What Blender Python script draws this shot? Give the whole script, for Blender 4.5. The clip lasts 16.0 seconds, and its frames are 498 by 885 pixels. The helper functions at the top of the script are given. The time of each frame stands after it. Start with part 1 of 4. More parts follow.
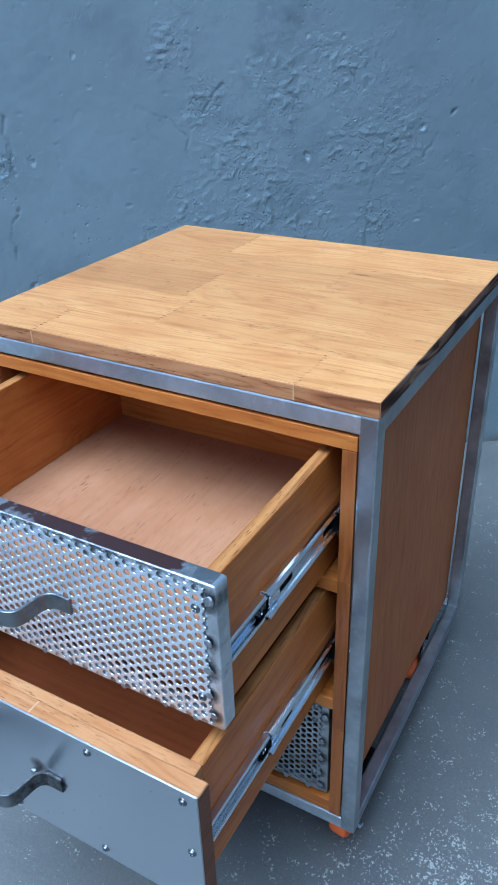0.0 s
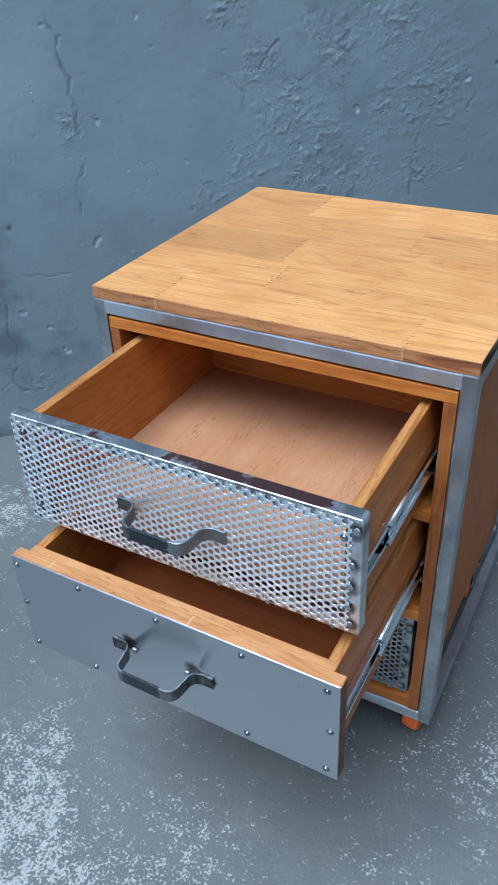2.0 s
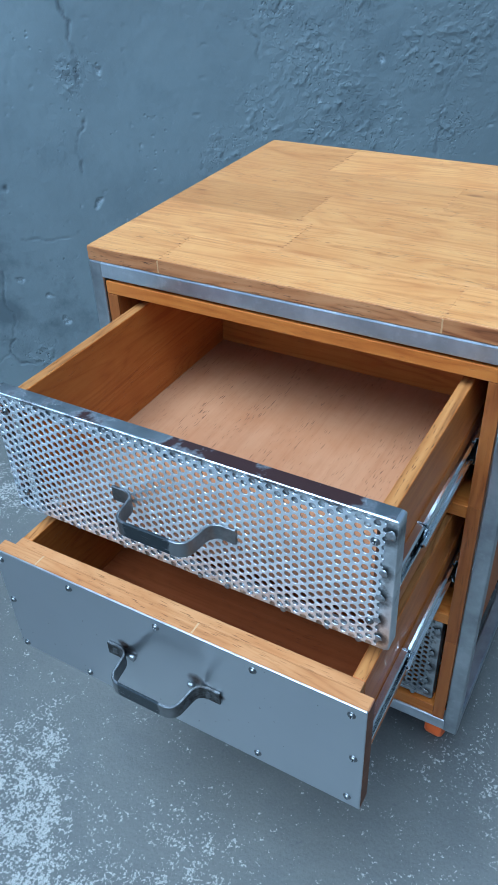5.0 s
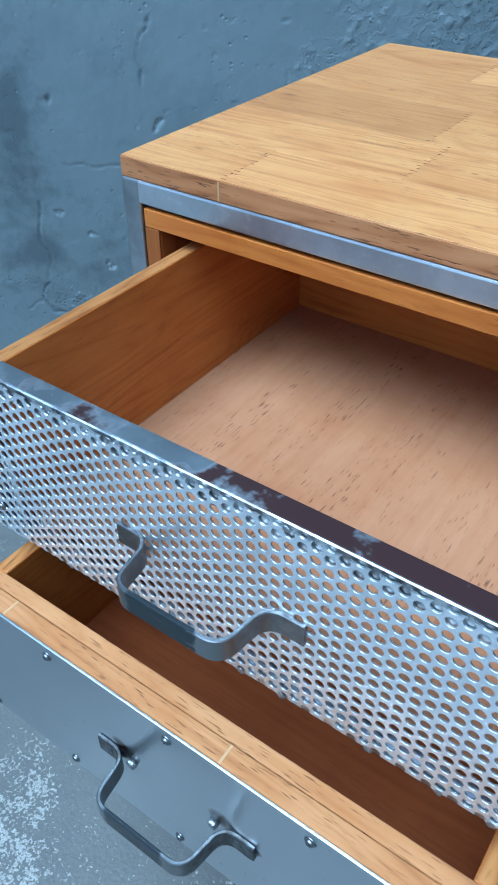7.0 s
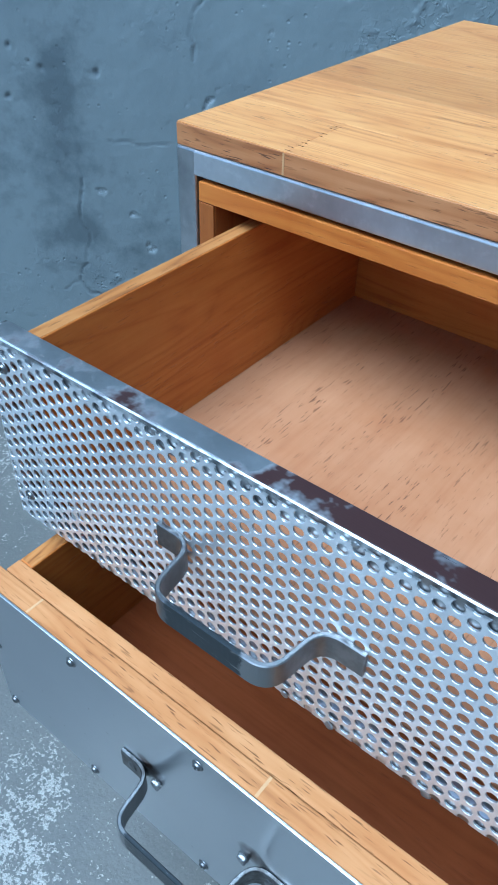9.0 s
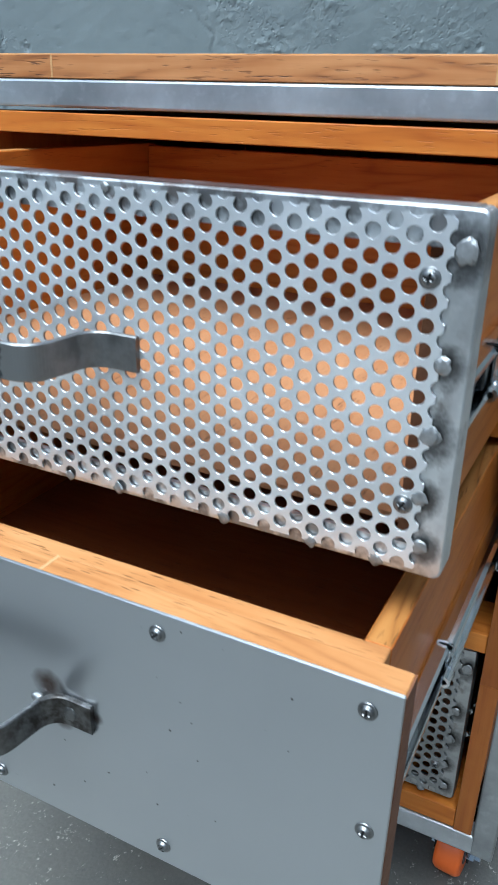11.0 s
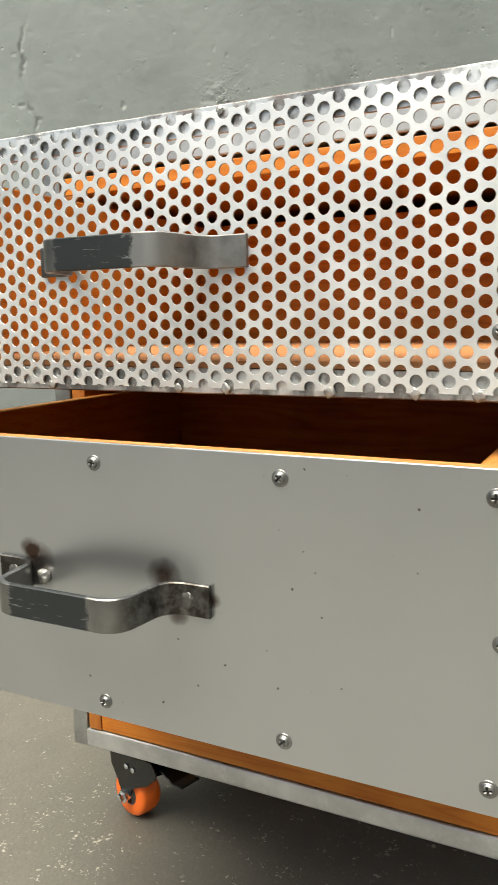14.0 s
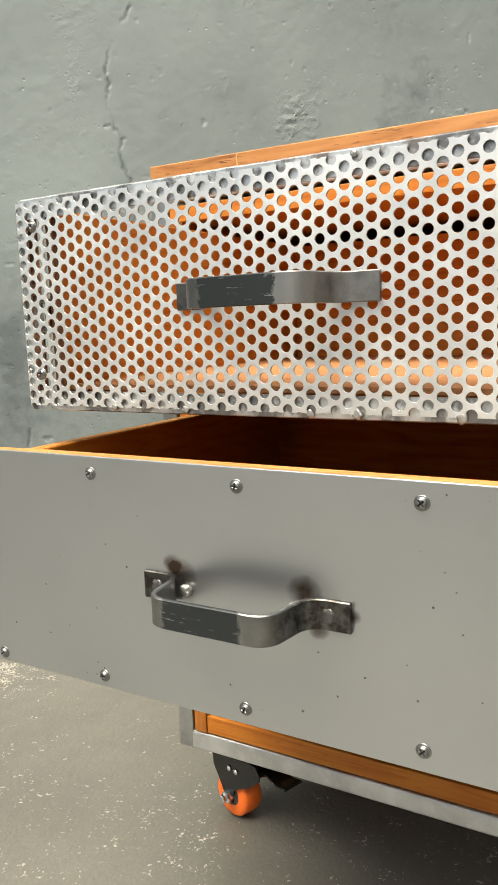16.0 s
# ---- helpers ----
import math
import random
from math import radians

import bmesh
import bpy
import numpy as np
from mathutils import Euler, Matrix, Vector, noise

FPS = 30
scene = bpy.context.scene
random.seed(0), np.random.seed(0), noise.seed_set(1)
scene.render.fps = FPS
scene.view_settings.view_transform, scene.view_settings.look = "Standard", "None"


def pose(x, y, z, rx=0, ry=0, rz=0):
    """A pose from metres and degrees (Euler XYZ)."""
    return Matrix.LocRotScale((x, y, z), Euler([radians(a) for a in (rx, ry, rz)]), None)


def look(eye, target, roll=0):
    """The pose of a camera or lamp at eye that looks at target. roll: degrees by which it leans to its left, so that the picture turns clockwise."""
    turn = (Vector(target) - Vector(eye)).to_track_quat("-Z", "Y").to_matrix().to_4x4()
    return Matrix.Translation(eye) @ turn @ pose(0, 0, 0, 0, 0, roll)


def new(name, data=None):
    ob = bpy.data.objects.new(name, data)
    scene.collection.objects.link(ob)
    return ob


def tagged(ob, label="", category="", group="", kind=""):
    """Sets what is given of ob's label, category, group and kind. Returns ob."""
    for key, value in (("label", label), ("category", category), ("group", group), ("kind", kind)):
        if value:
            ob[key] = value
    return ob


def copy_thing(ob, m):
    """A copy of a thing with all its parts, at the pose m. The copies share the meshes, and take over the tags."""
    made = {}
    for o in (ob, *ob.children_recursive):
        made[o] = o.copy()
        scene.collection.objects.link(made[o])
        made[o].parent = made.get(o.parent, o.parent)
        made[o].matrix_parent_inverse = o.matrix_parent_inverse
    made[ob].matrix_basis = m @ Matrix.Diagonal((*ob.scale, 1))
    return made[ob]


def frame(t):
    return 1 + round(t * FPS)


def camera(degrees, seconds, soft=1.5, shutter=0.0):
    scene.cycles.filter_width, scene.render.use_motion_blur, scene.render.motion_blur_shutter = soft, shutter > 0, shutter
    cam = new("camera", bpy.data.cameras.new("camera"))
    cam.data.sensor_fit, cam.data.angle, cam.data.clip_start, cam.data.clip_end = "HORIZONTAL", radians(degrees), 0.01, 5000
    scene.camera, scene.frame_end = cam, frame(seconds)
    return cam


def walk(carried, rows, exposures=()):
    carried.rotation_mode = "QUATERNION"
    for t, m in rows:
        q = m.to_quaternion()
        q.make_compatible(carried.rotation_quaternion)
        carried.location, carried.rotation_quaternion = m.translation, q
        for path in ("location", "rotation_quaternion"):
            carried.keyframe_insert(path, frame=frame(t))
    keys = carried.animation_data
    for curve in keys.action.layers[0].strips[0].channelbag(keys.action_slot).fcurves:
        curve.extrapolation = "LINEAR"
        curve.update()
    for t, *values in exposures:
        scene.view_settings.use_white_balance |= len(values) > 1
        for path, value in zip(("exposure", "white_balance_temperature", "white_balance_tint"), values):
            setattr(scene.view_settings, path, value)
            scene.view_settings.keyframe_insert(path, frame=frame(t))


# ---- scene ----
cam = camera(35.6, 16.0, 0.8, 0.3)
PATH = [
    (0, (0.702, -0.574, 1.005), (-0.174, 0.931, 0.02), -1.8),
    (0.2, (0.7024, -0.6035, 1.0108), (0.1849, 0.3062, 0.4238), -2.4),
    (0.5, (0.697, -0.653, 1.02), (-0.146, 0.878, 0.048), -2.5),
    (0.8, (0.6893, -0.6906, 1.0275), (0.1695, 0.2332, 0.465), -2.53),
    (1, (0.687, -0.707, 1.028), (-0.181, 0.826, 0.081), -2.6),
    (1.2, (0.6785, -0.7196, 1.0352), (0.1644, 0.1931, 0.4498), -2.56),
    (1.5, (0.663, -0.723, 1.052), (-0.187, 0.773, 0.033), -3.2),
    (1.8, (0.6458, -0.7195, 1.0778), (0.1344, 0.1425, 0.4179), -3.29),
    (2, (0.641, -0.716, 1.094), (-0.192, 0.705, -0.041), -2.9),
    (2.2, (0.638, -0.7127, 1.1047), (0.1417, 0.136, 0.4166), -2.94),
    (2.5, (0.634, -0.704, 1.117), (-0.195, 0.701, -0.04), -3.8),
    (2.8, (0.628, -0.6993, 1.1276), (0.1288, 0.1375, 0.4273), -3.6),
    (3, (0.626, -0.699, 1.131), (-0.201, 0.695, -0.04), -3.3),
    (3.5, (0.631, -0.692, 1.135), (-0.199, 0.687, -0.053), -4.2),
    (3.7, (0.63, -0.686, 1.131), (-0.206, 0.683, -0.064), -4.3),
    (5.8, (0.522, -0.548, 0.977), (-0.321, 0.818, -0.216), -1.1),
    (6, (0.502, -0.515, 0.964), (-0.349, 0.801, -0.278), -0.8),
    (6.2, (0.4909, -0.4887, 0.9488), (-0.0273, 0.2804, 0.1873), -0.96),
    (6.5, (0.474, -0.464, 0.929), (-0.4, 0.795, -0.355), -1.3),
    (6.8, (0.4578, -0.4487, 0.9166), (-0.0821, 0.3073, 0.1569), -1.03),
    (7, (0.443, -0.443, 0.913), (-0.465, 0.811, -0.352), -0.5),
    (7.5, (0.416, -0.43, 0.908), (-0.537, 0.779, -0.368), -1.0),
    (7.8, (0.4009, -0.425, 0.9061), (-0.1842, 0.288, 0.1384), -0.99),
    (8, (0.394, -0.422, 0.904), (-0.595, 0.755, -0.375), -1.2),
    (8.2, (0.39, -0.42, 0.901), (-0.603, 0.753, -0.379), -0.7),
    (10.3, (0.469, -0.466, 0.789), (-0.386, 0.957, -0.324), 2.7),
    (10.5, (0.481, -0.481, 0.761), (-0.361, 1.006, -0.279), 2.2),
    (11, (0.51, -0.496, 0.673), (-0.298, 1.148, -0.131), 1.7),
    (11.2, (0.5175, -0.5006, 0.6431), (0.0342, 0.5073, 0.2065), 1.56),
    (11.5, (0.527, -0.511, 0.606), (-0.265, 1.232, 0.027), 0.6),
    (11.8, (0.5302, -0.524, 0.5858), (0.0694, 0.5422, 0.2845), 0.24),
    (12, (0.53, -0.532, 0.575), (-0.223, 1.265, 0.125), 0.6),
    (12.2, (0.5302, -0.5396, 0.5632), (0.0838, 0.545, 0.3095), 0.24),
    (12.5, (0.529, -0.551, 0.557), (-0.205, 1.277, 0.211), 0.2),
    (12.8, (0.5266, -0.5553, 0.5484), (0.0799, 0.54, 0.3469), -0.35),
    (13, (0.523, -0.56, 0.538), (-0.239, 1.257, 0.194), -0.3),
    (13.2, (0.5195, -0.5665, 0.5329), (0.0493, 0.5205, 0.3397), -0.41),
    (13.5, (0.513, -0.576, 0.53), (-0.306, 1.222, 0.217), -0.7),
    (13.8, (0.5048, -0.5825, 0.5299), (-0.0115, 0.4843, 0.3421), -0.96),
    (14, (0.499, -0.585, 0.531), (-0.386, 1.182, 0.221), -1.0),
    (14.2, (0.492, -0.586, 0.5324), (-0.0506, 0.4683, 0.348), -1.22),
    (14.5, (0.486, -0.593, 0.538), (-0.443, 1.153, 0.239), -1.3),
    (14.8, (0.4826, -0.5966, 0.5399), (-0.0834, 0.4459, 0.3584), -1.44),
    (15, (0.482, -0.599, 0.539), (-0.464, 1.135, 0.229), -1.2),
    (15.2, (0.4808, -0.604, 0.5397), (-0.0958, 0.4314, 0.3514), -1.42),
    (15.5, (0.476, -0.612, 0.544), (-0.515, 1.097, 0.229), -1.5),
    (15.8, (0.4735, -0.62, 0.5471), (-0.13, 0.3999, 0.3585), -1.98),
    (16, (0.473, -0.625, 0.549), (-0.544, 1.07, 0.245), -2.1),
]
EXPOSURES = [
    (0.0, 1.18, 4140, 0), (1.0, 1.16, 4540, 0), (2.0, 1.10, 4560, 0), (3.7, 1.02, 4540, 0), (5.8, 1.06, 4020, -7), (7.0, 1.12, 4050, -7), (8.2, 1.20, 4230, -4), (10.3, 1.22, 4230, -4), (11.0, 1.40, 5100, -2), (11.5, 1.58, 5850, 0), (12.5, 1.72, 6950, 1), (16.0, 1.90, 7250, 2),
]
walk(cam, [(t, look(eye, target, roll)) for t, eye, target, roll in PATH], EXPOSURES)

# ---- light: open sky under thin cloud, soft light from behind the camera ----
SUN_ELEVATION, SUN_AZIMUTH = 64.0, 192.0
world = bpy.data.worlds.new("sky")
scene.world = world
world.use_nodes = True
wn = world.node_tree.nodes
wn.clear()
sky = wn.new("ShaderNodeTexSky")
sky.sky_type, sky.sun_disc = "NISHITA", False
sky.sun_elevation, sky.sun_rotation = radians(SUN_ELEVATION), radians(SUN_AZIMUTH)
sky.air_density, sky.dust_density, sky.ozone_density = 1.0, 4.0, 1.0
wbg, wout = wn.new("ShaderNodeBackground"), wn.new("ShaderNodeOutputWorld")
wbg.inputs["Strength"].default_value = 0.085
world.node_tree.links.new(sky.outputs[0], wbg.inputs[0])
world.node_tree.links.new(wbg.outputs[0], wout.inputs[0])
sun_data = bpy.data.lights.new("sun", "SUN")
sun_data.energy, sun_data.angle, sun_data.color = 2.1, radians(42), (1.0, 0.96, 0.9)
sun = new("sun", sun_data)
_a, _e = radians(SUN_AZIMUTH), radians(SUN_ELEVATION)
sun_way = Vector((math.sin(_a) * math.cos(_e), math.cos(_a) * math.cos(_e), math.sin(_e)))
sun.matrix_world = look(sun_way * 20, (0, 0, 0))


# ---- materials ----
class Nodes:
    """A small helper that wires a node material."""

    def __init__(self, name, mat=None):
        self.mat = mat or bpy.data.materials.new(name)
        self.mat.use_nodes = True
        self.tree = self.mat.node_tree
        self.bsdf = self.tree.nodes["Principled BSDF"]

    def node(self, kind, **values):
        n = self.tree.nodes.new("ShaderNode" + kind)
        for key, value in values.items():
            n.inputs[key.replace("_", " ")].default_value = value
        return n

    def link(self, a, b):
        self.tree.links.new(a, b)

    def coords(self, scale=(1, 1, 1), shift=False):
        tc = self.node("TexCoord")
        m = self.node("Mapping")
        m.inputs["Scale"].default_value = scale
        self.link(tc.outputs["Object"], m.inputs["Vector"])
        if shift:
            info = self.node("ObjectInfo")
            mul = self.node("Math")
            mul.operation = "MULTIPLY"
            mul.inputs[1].default_value = 37.0
            self.link(info.outputs["Random"], mul.inputs[0])
            comb = self.node("CombineXYZ")
            for k in ("X", "Y", "Z"):
                self.link(mul.outputs[0], comb.inputs[k])
            self.link(comb.outputs[0], m.inputs["Location"])
        return m.outputs[0]

    def noise(self, vec, scale, detail=4.0, rough=0.55, distort=0.0):
        n = self.node("TexNoise", Scale=scale, Detail=detail, Roughness=rough, Distortion=distort)
        self.link(vec, n.inputs["Vector"])
        return n.outputs["Fac"]

    def ramp(self, fac, stops):
        n = self.node("ValToRGB")
        el = n.color_ramp.elements
        while len(el) < len(stops):
            el.new(0.5)
        for item, (at, col) in zip(el, stops):
            item.position = at
            item.color = (*col, 1) if isinstance(col, tuple) else (col, col, col, 1)
        self.link(fac, n.inputs["Fac"])
        return n.outputs["Color"]

    def mix(self, fac, a, b, how="MIX"):
        n = self.tree.nodes.new("ShaderNodeMix")
        n.data_type, n.blend_type = "RGBA", how
        for sock, v in ((n.inputs[0], fac), (n.inputs[6], a), (n.inputs[7], b)):
            if isinstance(v, (int, float)):
                sock.default_value = v
            elif isinstance(v, tuple):
                sock.default_value = (*v, 1)
            else:
                self.link(v, sock)
        return n.outputs[2]

    def math(self, op, a, b=0.0, clamp=False):
        n = self.node("Math")
        n.operation, n.use_clamp = op, clamp
        for sock, v in zip(n.inputs, (a, b)):
            if isinstance(v, (int, float)):
                sock.default_value = v
            else:
                self.link(v, sock)
        return n.outputs[0]

    def attribute(self, name):
        n = self.node("Attribute")
        n.attribute_name = name
        return n.outputs["Fac"]

    def set(self, socket, v):
        if isinstance(v, tuple):
            self.bsdf.inputs[socket].default_value = (*v, 1)
        elif isinstance(v, (int, float)):
            self.bsdf.inputs[socket].default_value = v
        else:
            self.link(v, self.bsdf.inputs[socket])

    def bump(self, *layers):
        """Layers of (height, distance in metres), laid over one another."""
        last = None
        for height, distance in layers:
            b = self.node("Bump", Strength=1.0, Distance=distance)
            self.link(height, b.inputs["Height"])
            if last is not None:
                self.link(last, b.inputs["Normal"])
            last = b.outputs[0]
        self.link(last, self.bsdf.inputs["Normal"])


def wood(name, dark, mid, light, axis, gloss=0.42, pores=0.5, figure=1.0, shine=0.45):
    """Varnished board, with its grain along the given axis."""
    m = Nodes(name)
    along = {"x": (1, 9, 9), "y": (9, 1, 9), "z": (9, 9, 1)}[axis]
    fine = {"x": (0.10, 1, 1), "y": (1, 0.10, 1), "z": (1, 1, 0.10)}[axis]
    v = m.coords(along, True)
    rings = m.noise(v, 2.6, 2.0, 0.45, 0.6)
    bands = m.math("PINGPONG", m.math("MULTIPLY", rings, 11.0), 0.5)
    flow = m.noise(m.coords(tuple(a * 3.2 if a > 1 else 1.1 for a in along), True), 6.0, 4.0, 0.6)
    line = m.ramp(m.math("MULTIPLY", bands, 2.0), [(0.0, 0.0), (0.55, 0.75), (1.0, 1.0)])
    col = m.ramp(m.math("ADD", m.math("MULTIPLY", line, 0.42 * figure), m.math("ADD", m.math("MULTIPLY", flow, 0.62), 0.2 * (1 - figure))), [(0.18, dark), (0.48, mid), (0.80, light)])
    tone = m.noise(m.coords((1, 1, 1), True), 9.0, 2.0)
    blot = m.ramp(m.noise(m.coords((1, 1, 1), True), 15.0, 4.0, 0.6), [(0.40, 0.0), (0.72, 1.0)])
    col = m.mix(m.math("MULTIPLY", blot, 0.6), col, m.mix(1.0, col, (0.80, 0.66, 0.52), "MULTIPLY"))
    vf = m.coords(fine, True)
    clump = m.ramp(m.noise(m.coords(along, True), 4.5, 3.0, 0.55), [(0.42, 0.12), (0.62, 1.0)])
    pore = m.math("MULTIPLY", m.ramp(m.noise(vf, 760.0, 1.0, 0.5), [(0.29, 1.0), (0.38, 0.0)]), clump)
    col = m.mix(m.math("MULTIPLY", pore, pores), col, tuple(c * 0.38 for c in dark))
    info = m.node("ObjectInfo")
    vary = m.ramp(info.outputs["Random"], [(0.0, (0.82, 0.77, 0.72)), (1.0, (1.10, 1.08, 1.06))])
    col = m.mix(1.0, col, vary, "MULTIPLY")
    m.set("Base Color", col)
    m.set("Roughness", m.math("ADD", m.math("MULTIPLY", tone, 0.15), gloss - 0.07))
    m.set("Specular IOR Level", shine)
    m.bump((pore, -0.00018), (bands, 0.00006))
    return m.mat


def steel(name, base, rough, metal=1.0, mottle=0.35, axis="x", brushed=0.0, shift=True):
    """Bare ground steel, with mottles and fine brushing."""
    m = Nodes(name)
    v = m.coords((1, 1, 1), shift)
    big = m.noise(v, 14.0, 5.0, 0.6)
    small = m.noise(v, 95.0, 3.0, 0.6)
    lines = m.noise(m.coords({"x": (0.03, 1, 1), "z": (1, 1, 0.03), "y": (1, 0.03, 1)}[axis], True), 700.0, 2.0)
    col = m.ramp(big, [(0.32, tuple(c * (1 - mottle) for c in base)), (0.62, base)])
    col = m.mix(m.math("MULTIPLY", m.ramp(small, [(0.55, 0.0), (0.75, 1.0)]), 0.35), col, tuple(min(1, c * 1.25) for c in base))
    m.set("Base Color", col)
    m.set("Metallic", metal)
    m.set("Roughness", m.math("ADD", m.math("MULTIPLY", big, 0.22), m.math("ADD", m.math("MULTIPLY", lines, 0.1), rough - 0.14)))
    m.bump((lines, 0.00004 * (1 + brushed)), (small, 0.00008))
    return m


def plain(name, col, rough, metal=0.0, grain=60.0, vary=0.2, bump=0.0001):
    m = Nodes(name)
    f = m.noise(m.coords((1, 1, 1), True), grain, 4.0)
    m.set("Base Color", m.mix(f, tuple(c * (1 - vary) for c in col), tuple(min(1, c * (1 + vary)) for c in col)))
    m.set("Roughness", m.math("ADD", m.math("MULTIPLY", f, 0.2), rough - 0.1))
    m.set("Metallic", metal)
    m.bump((f, bump))
    return m.mat


HONEY = ((0.36, 0.150, 0.040), (0.50, 0.238, 0.068), (0.59, 0.315, 0.100))
AMBER = ((0.33, 0.090, 0.012), (0.50, 0.168, 0.023), (0.59, 0.232, 0.038))


def knots(mat, places):
    """Dark knots grown into a board: (x, y, length, width)."""
    m = Nodes(mat.name, mat)
    v = m.coords((1, 1, 1))
    sep = m.node("SeparateXYZ")
    m.link(v, sep.inputs[0])
    wave = m.math("MULTIPLY", m.math("SUBTRACT", m.noise(v, 90.0, 3.0), 0.5), 0.9)
    col = m.bsdf.inputs["Base Color"].links[0].from_socket
    for x, y, a, b in places:
        dx = m.math("DIVIDE", m.math("SUBTRACT", sep.outputs["X"], x), a)
        dy = m.math("DIVIDE", m.math("SUBTRACT", sep.outputs["Y"], y), b)
        r = m.math("ADD", m.math("ADD", m.math("MULTIPLY", dx, dx), m.math("MULTIPLY", dy, dy)), wave)
        near = m.ramp(m.math("MULTIPLY", r, 0.3), [(0.05, 0.75), (0.30, 0.0)])
        col = m.mix(near, col, (0.20, 0.075, 0.022))
    m.set("Base Color", col)
    return mat


wood_top = wood("honey_varnished_pine", *HONEY, "x", 0.36, 0.85, 0.70)
knots(wood_top, ((0.350, 0.330, 0.013, 0.005), (0.017, 0.217, 0.010, 0.004), (0.245, 0.120, 0.004, 0.002), (0.090, 0.285, 0.005, 0.003)))
wood_band = wood("brown_edge_grain", (0.15, 0.057, 0.020), (0.37, 0.165, 0.058), (0.48, 0.245, 0.098), "x", 0.5, 1.0, 0.6, 0.3)
red_band = wood("red_brown_edge_grain", (0.095, 0.030, 0.010), (0.30, 0.118, 0.038), (0.45, 0.21, 0.075), "x", 0.5, 1.0, 1.0, 0.3)
end_grain = wood("dark_end_grain", (0.020, 0.009, 0.006), (0.050, 0.022, 0.012), (0.26, 0.16, 0.10), "y", 0.7, 0.8, 1.3, 0.12)
wood_x = wood("amber_board_x", *AMBER, "x", 0.45, 0.4, 0.6, 0.25)
wood_y = wood("amber_board_y", *AMBER, "y", 0.45, 0.4, 0.45, 0.25)
wood_z = wood("amber_board_z", (0.17, 0.048, 0.009), (0.27, 0.087, 0.015), (0.34, 0.128, 0.024), "z", 0.42, 0.4, 0.6, 0.3)
wood_edge = wood("pale_board_edge", (0.22, 0.094, 0.032), (0.385, 0.182, 0.064), (0.455, 0.234, 0.092), "x", 0.72, 1.0, 0.45, 0.10)
board_end = wood("brown_sawn_end", (0.12, 0.050, 0.024), (0.19, 0.085, 0.042), (0.24, 0.115, 0.060), "y", 0.6, 0.6, 0.6, 0.25)
wood_edge_y = wood("pale_board_edge_y", (0.20, 0.078, 0.018), (0.36, 0.158, 0.038), (0.44, 0.212, 0.060), "y", 0.62, 0.9, 1.0, 0.2)
wood_side = wood("brown_side_board", (0.17, 0.052, 0.010), (0.30, 0.100, 0.019), (0.37, 0.134, 0.028), "z", 0.5, 0.2, 0.45, 0.2)
# plywood coloured dark brown to hold the shade under the top drawer
shaded_ply = wood("shaded_brown_plywood", (0.155, 0.036, 0.009), (0.22, 0.058, 0.013), (0.26, 0.075, 0.019), "x", 0.62, 0.5, 0.3, 0.2)
plywood = wood("pinkish_plywood", (0.285, 0.123, 0.052), (0.36, 0.174, 0.077), (0.40, 0.204, 0.094), "y", 0.68, 0.9, 0.12, 0.3)
# one steel: light painted into the cross rails, shade into side rails and posts
tube_x_lit = steel("lit_ground_tube_steel_x", (0.64, 0.65, 0.655), 0.34, 0.84, 0.38, "x", 0.0, False).mat
tube_y_shaded = steel("shaded_ground_tube_steel_y", (0.40, 0.41, 0.41), 0.31, 1.0, 0.5, "y", 0.0, False).mat
tube_z_shaded = steel("shaded_ground_tube_steel_z", (0.47, 0.48, 0.48), 0.31, 0.92, 0.5, "z", 0.0, False).mat
sheet_steel = steel("perforated_sheet_steel", (0.85, 0.855, 0.86), 0.34, 0.80, 0.18, "z").mat
# darker for grime and for the bottom drawer's shade, both in the colour
shaded_grimy_sheet = steel("shaded_grimy_sheet_steel", (0.41, 0.41, 0.40), 0.40, 0.82, 0.45, "z").mat
zinc = plain("zinc_plated_slide", (0.78, 0.80, 0.81), 0.17, 1.0, 30.0, 0.06, 0.00002)


def bar_material(name, burnt):
    """Flat bar, ground bright at its bends and feet, with grey mill scale left between them and feet burnt by welding."""
    s = steel(name, (0.275, 0.273, 0.268), 0.38, 1.0, 0.7, "z")
    v = s.coords((1, 1, 1))
    sep = s.node("SeparateXYZ")
    s.link(v, sep.inputs[0])
    off = s.math("ABSOLUTE", s.math("SUBTRACT", sep.outputs["X"], 0.2455))
    edge = s.math("ADD", off, s.math("MULTIPLY", s.math("SUBTRACT", s.noise(v, 260.0, 4.0, 0.7), 0.5), 0.008))
    scale = s.ramp(s.math("MULTIPLY", edge, 20.0), [(0.47, 1.0), (0.51, 0.0)])
    worn = s.ramp(s.noise(s.coords((0.25, 1, 1.6)), 330.0, 3.0, 0.65), [(0.63, 0.0), (0.68, 1.0)])
    scale = s.math("MULTIPLY", scale, s.math("SUBTRACT", 1.0, s.math("MULTIPLY", worn, 0.85)))
    was = s.bsdf.inputs["Base Color"].links[0].from_socket
    foot = s.ramp(s.math("MULTIPLY", off, 10.0), [(0.38, 0.0), (0.45, 1.0)])
    soot = s.math("MULTIPLY", s.math("MULTIPLY", foot, s.ramp(s.noise(v, 120.0, 4.0, 0.65), [(0.38, 0.25), (0.60, 1.0)])), burnt)
    was = s.mix(soot, was, (0.040, 0.034, 0.029))
    s.set("Base Color", s.mix(scale, was, (0.026, 0.030, 0.032)))
    s.set("Metallic", s.math("SUBTRACT", 1.0, s.math("MULTIPLY", scale, 0.45)))
    return s.mat


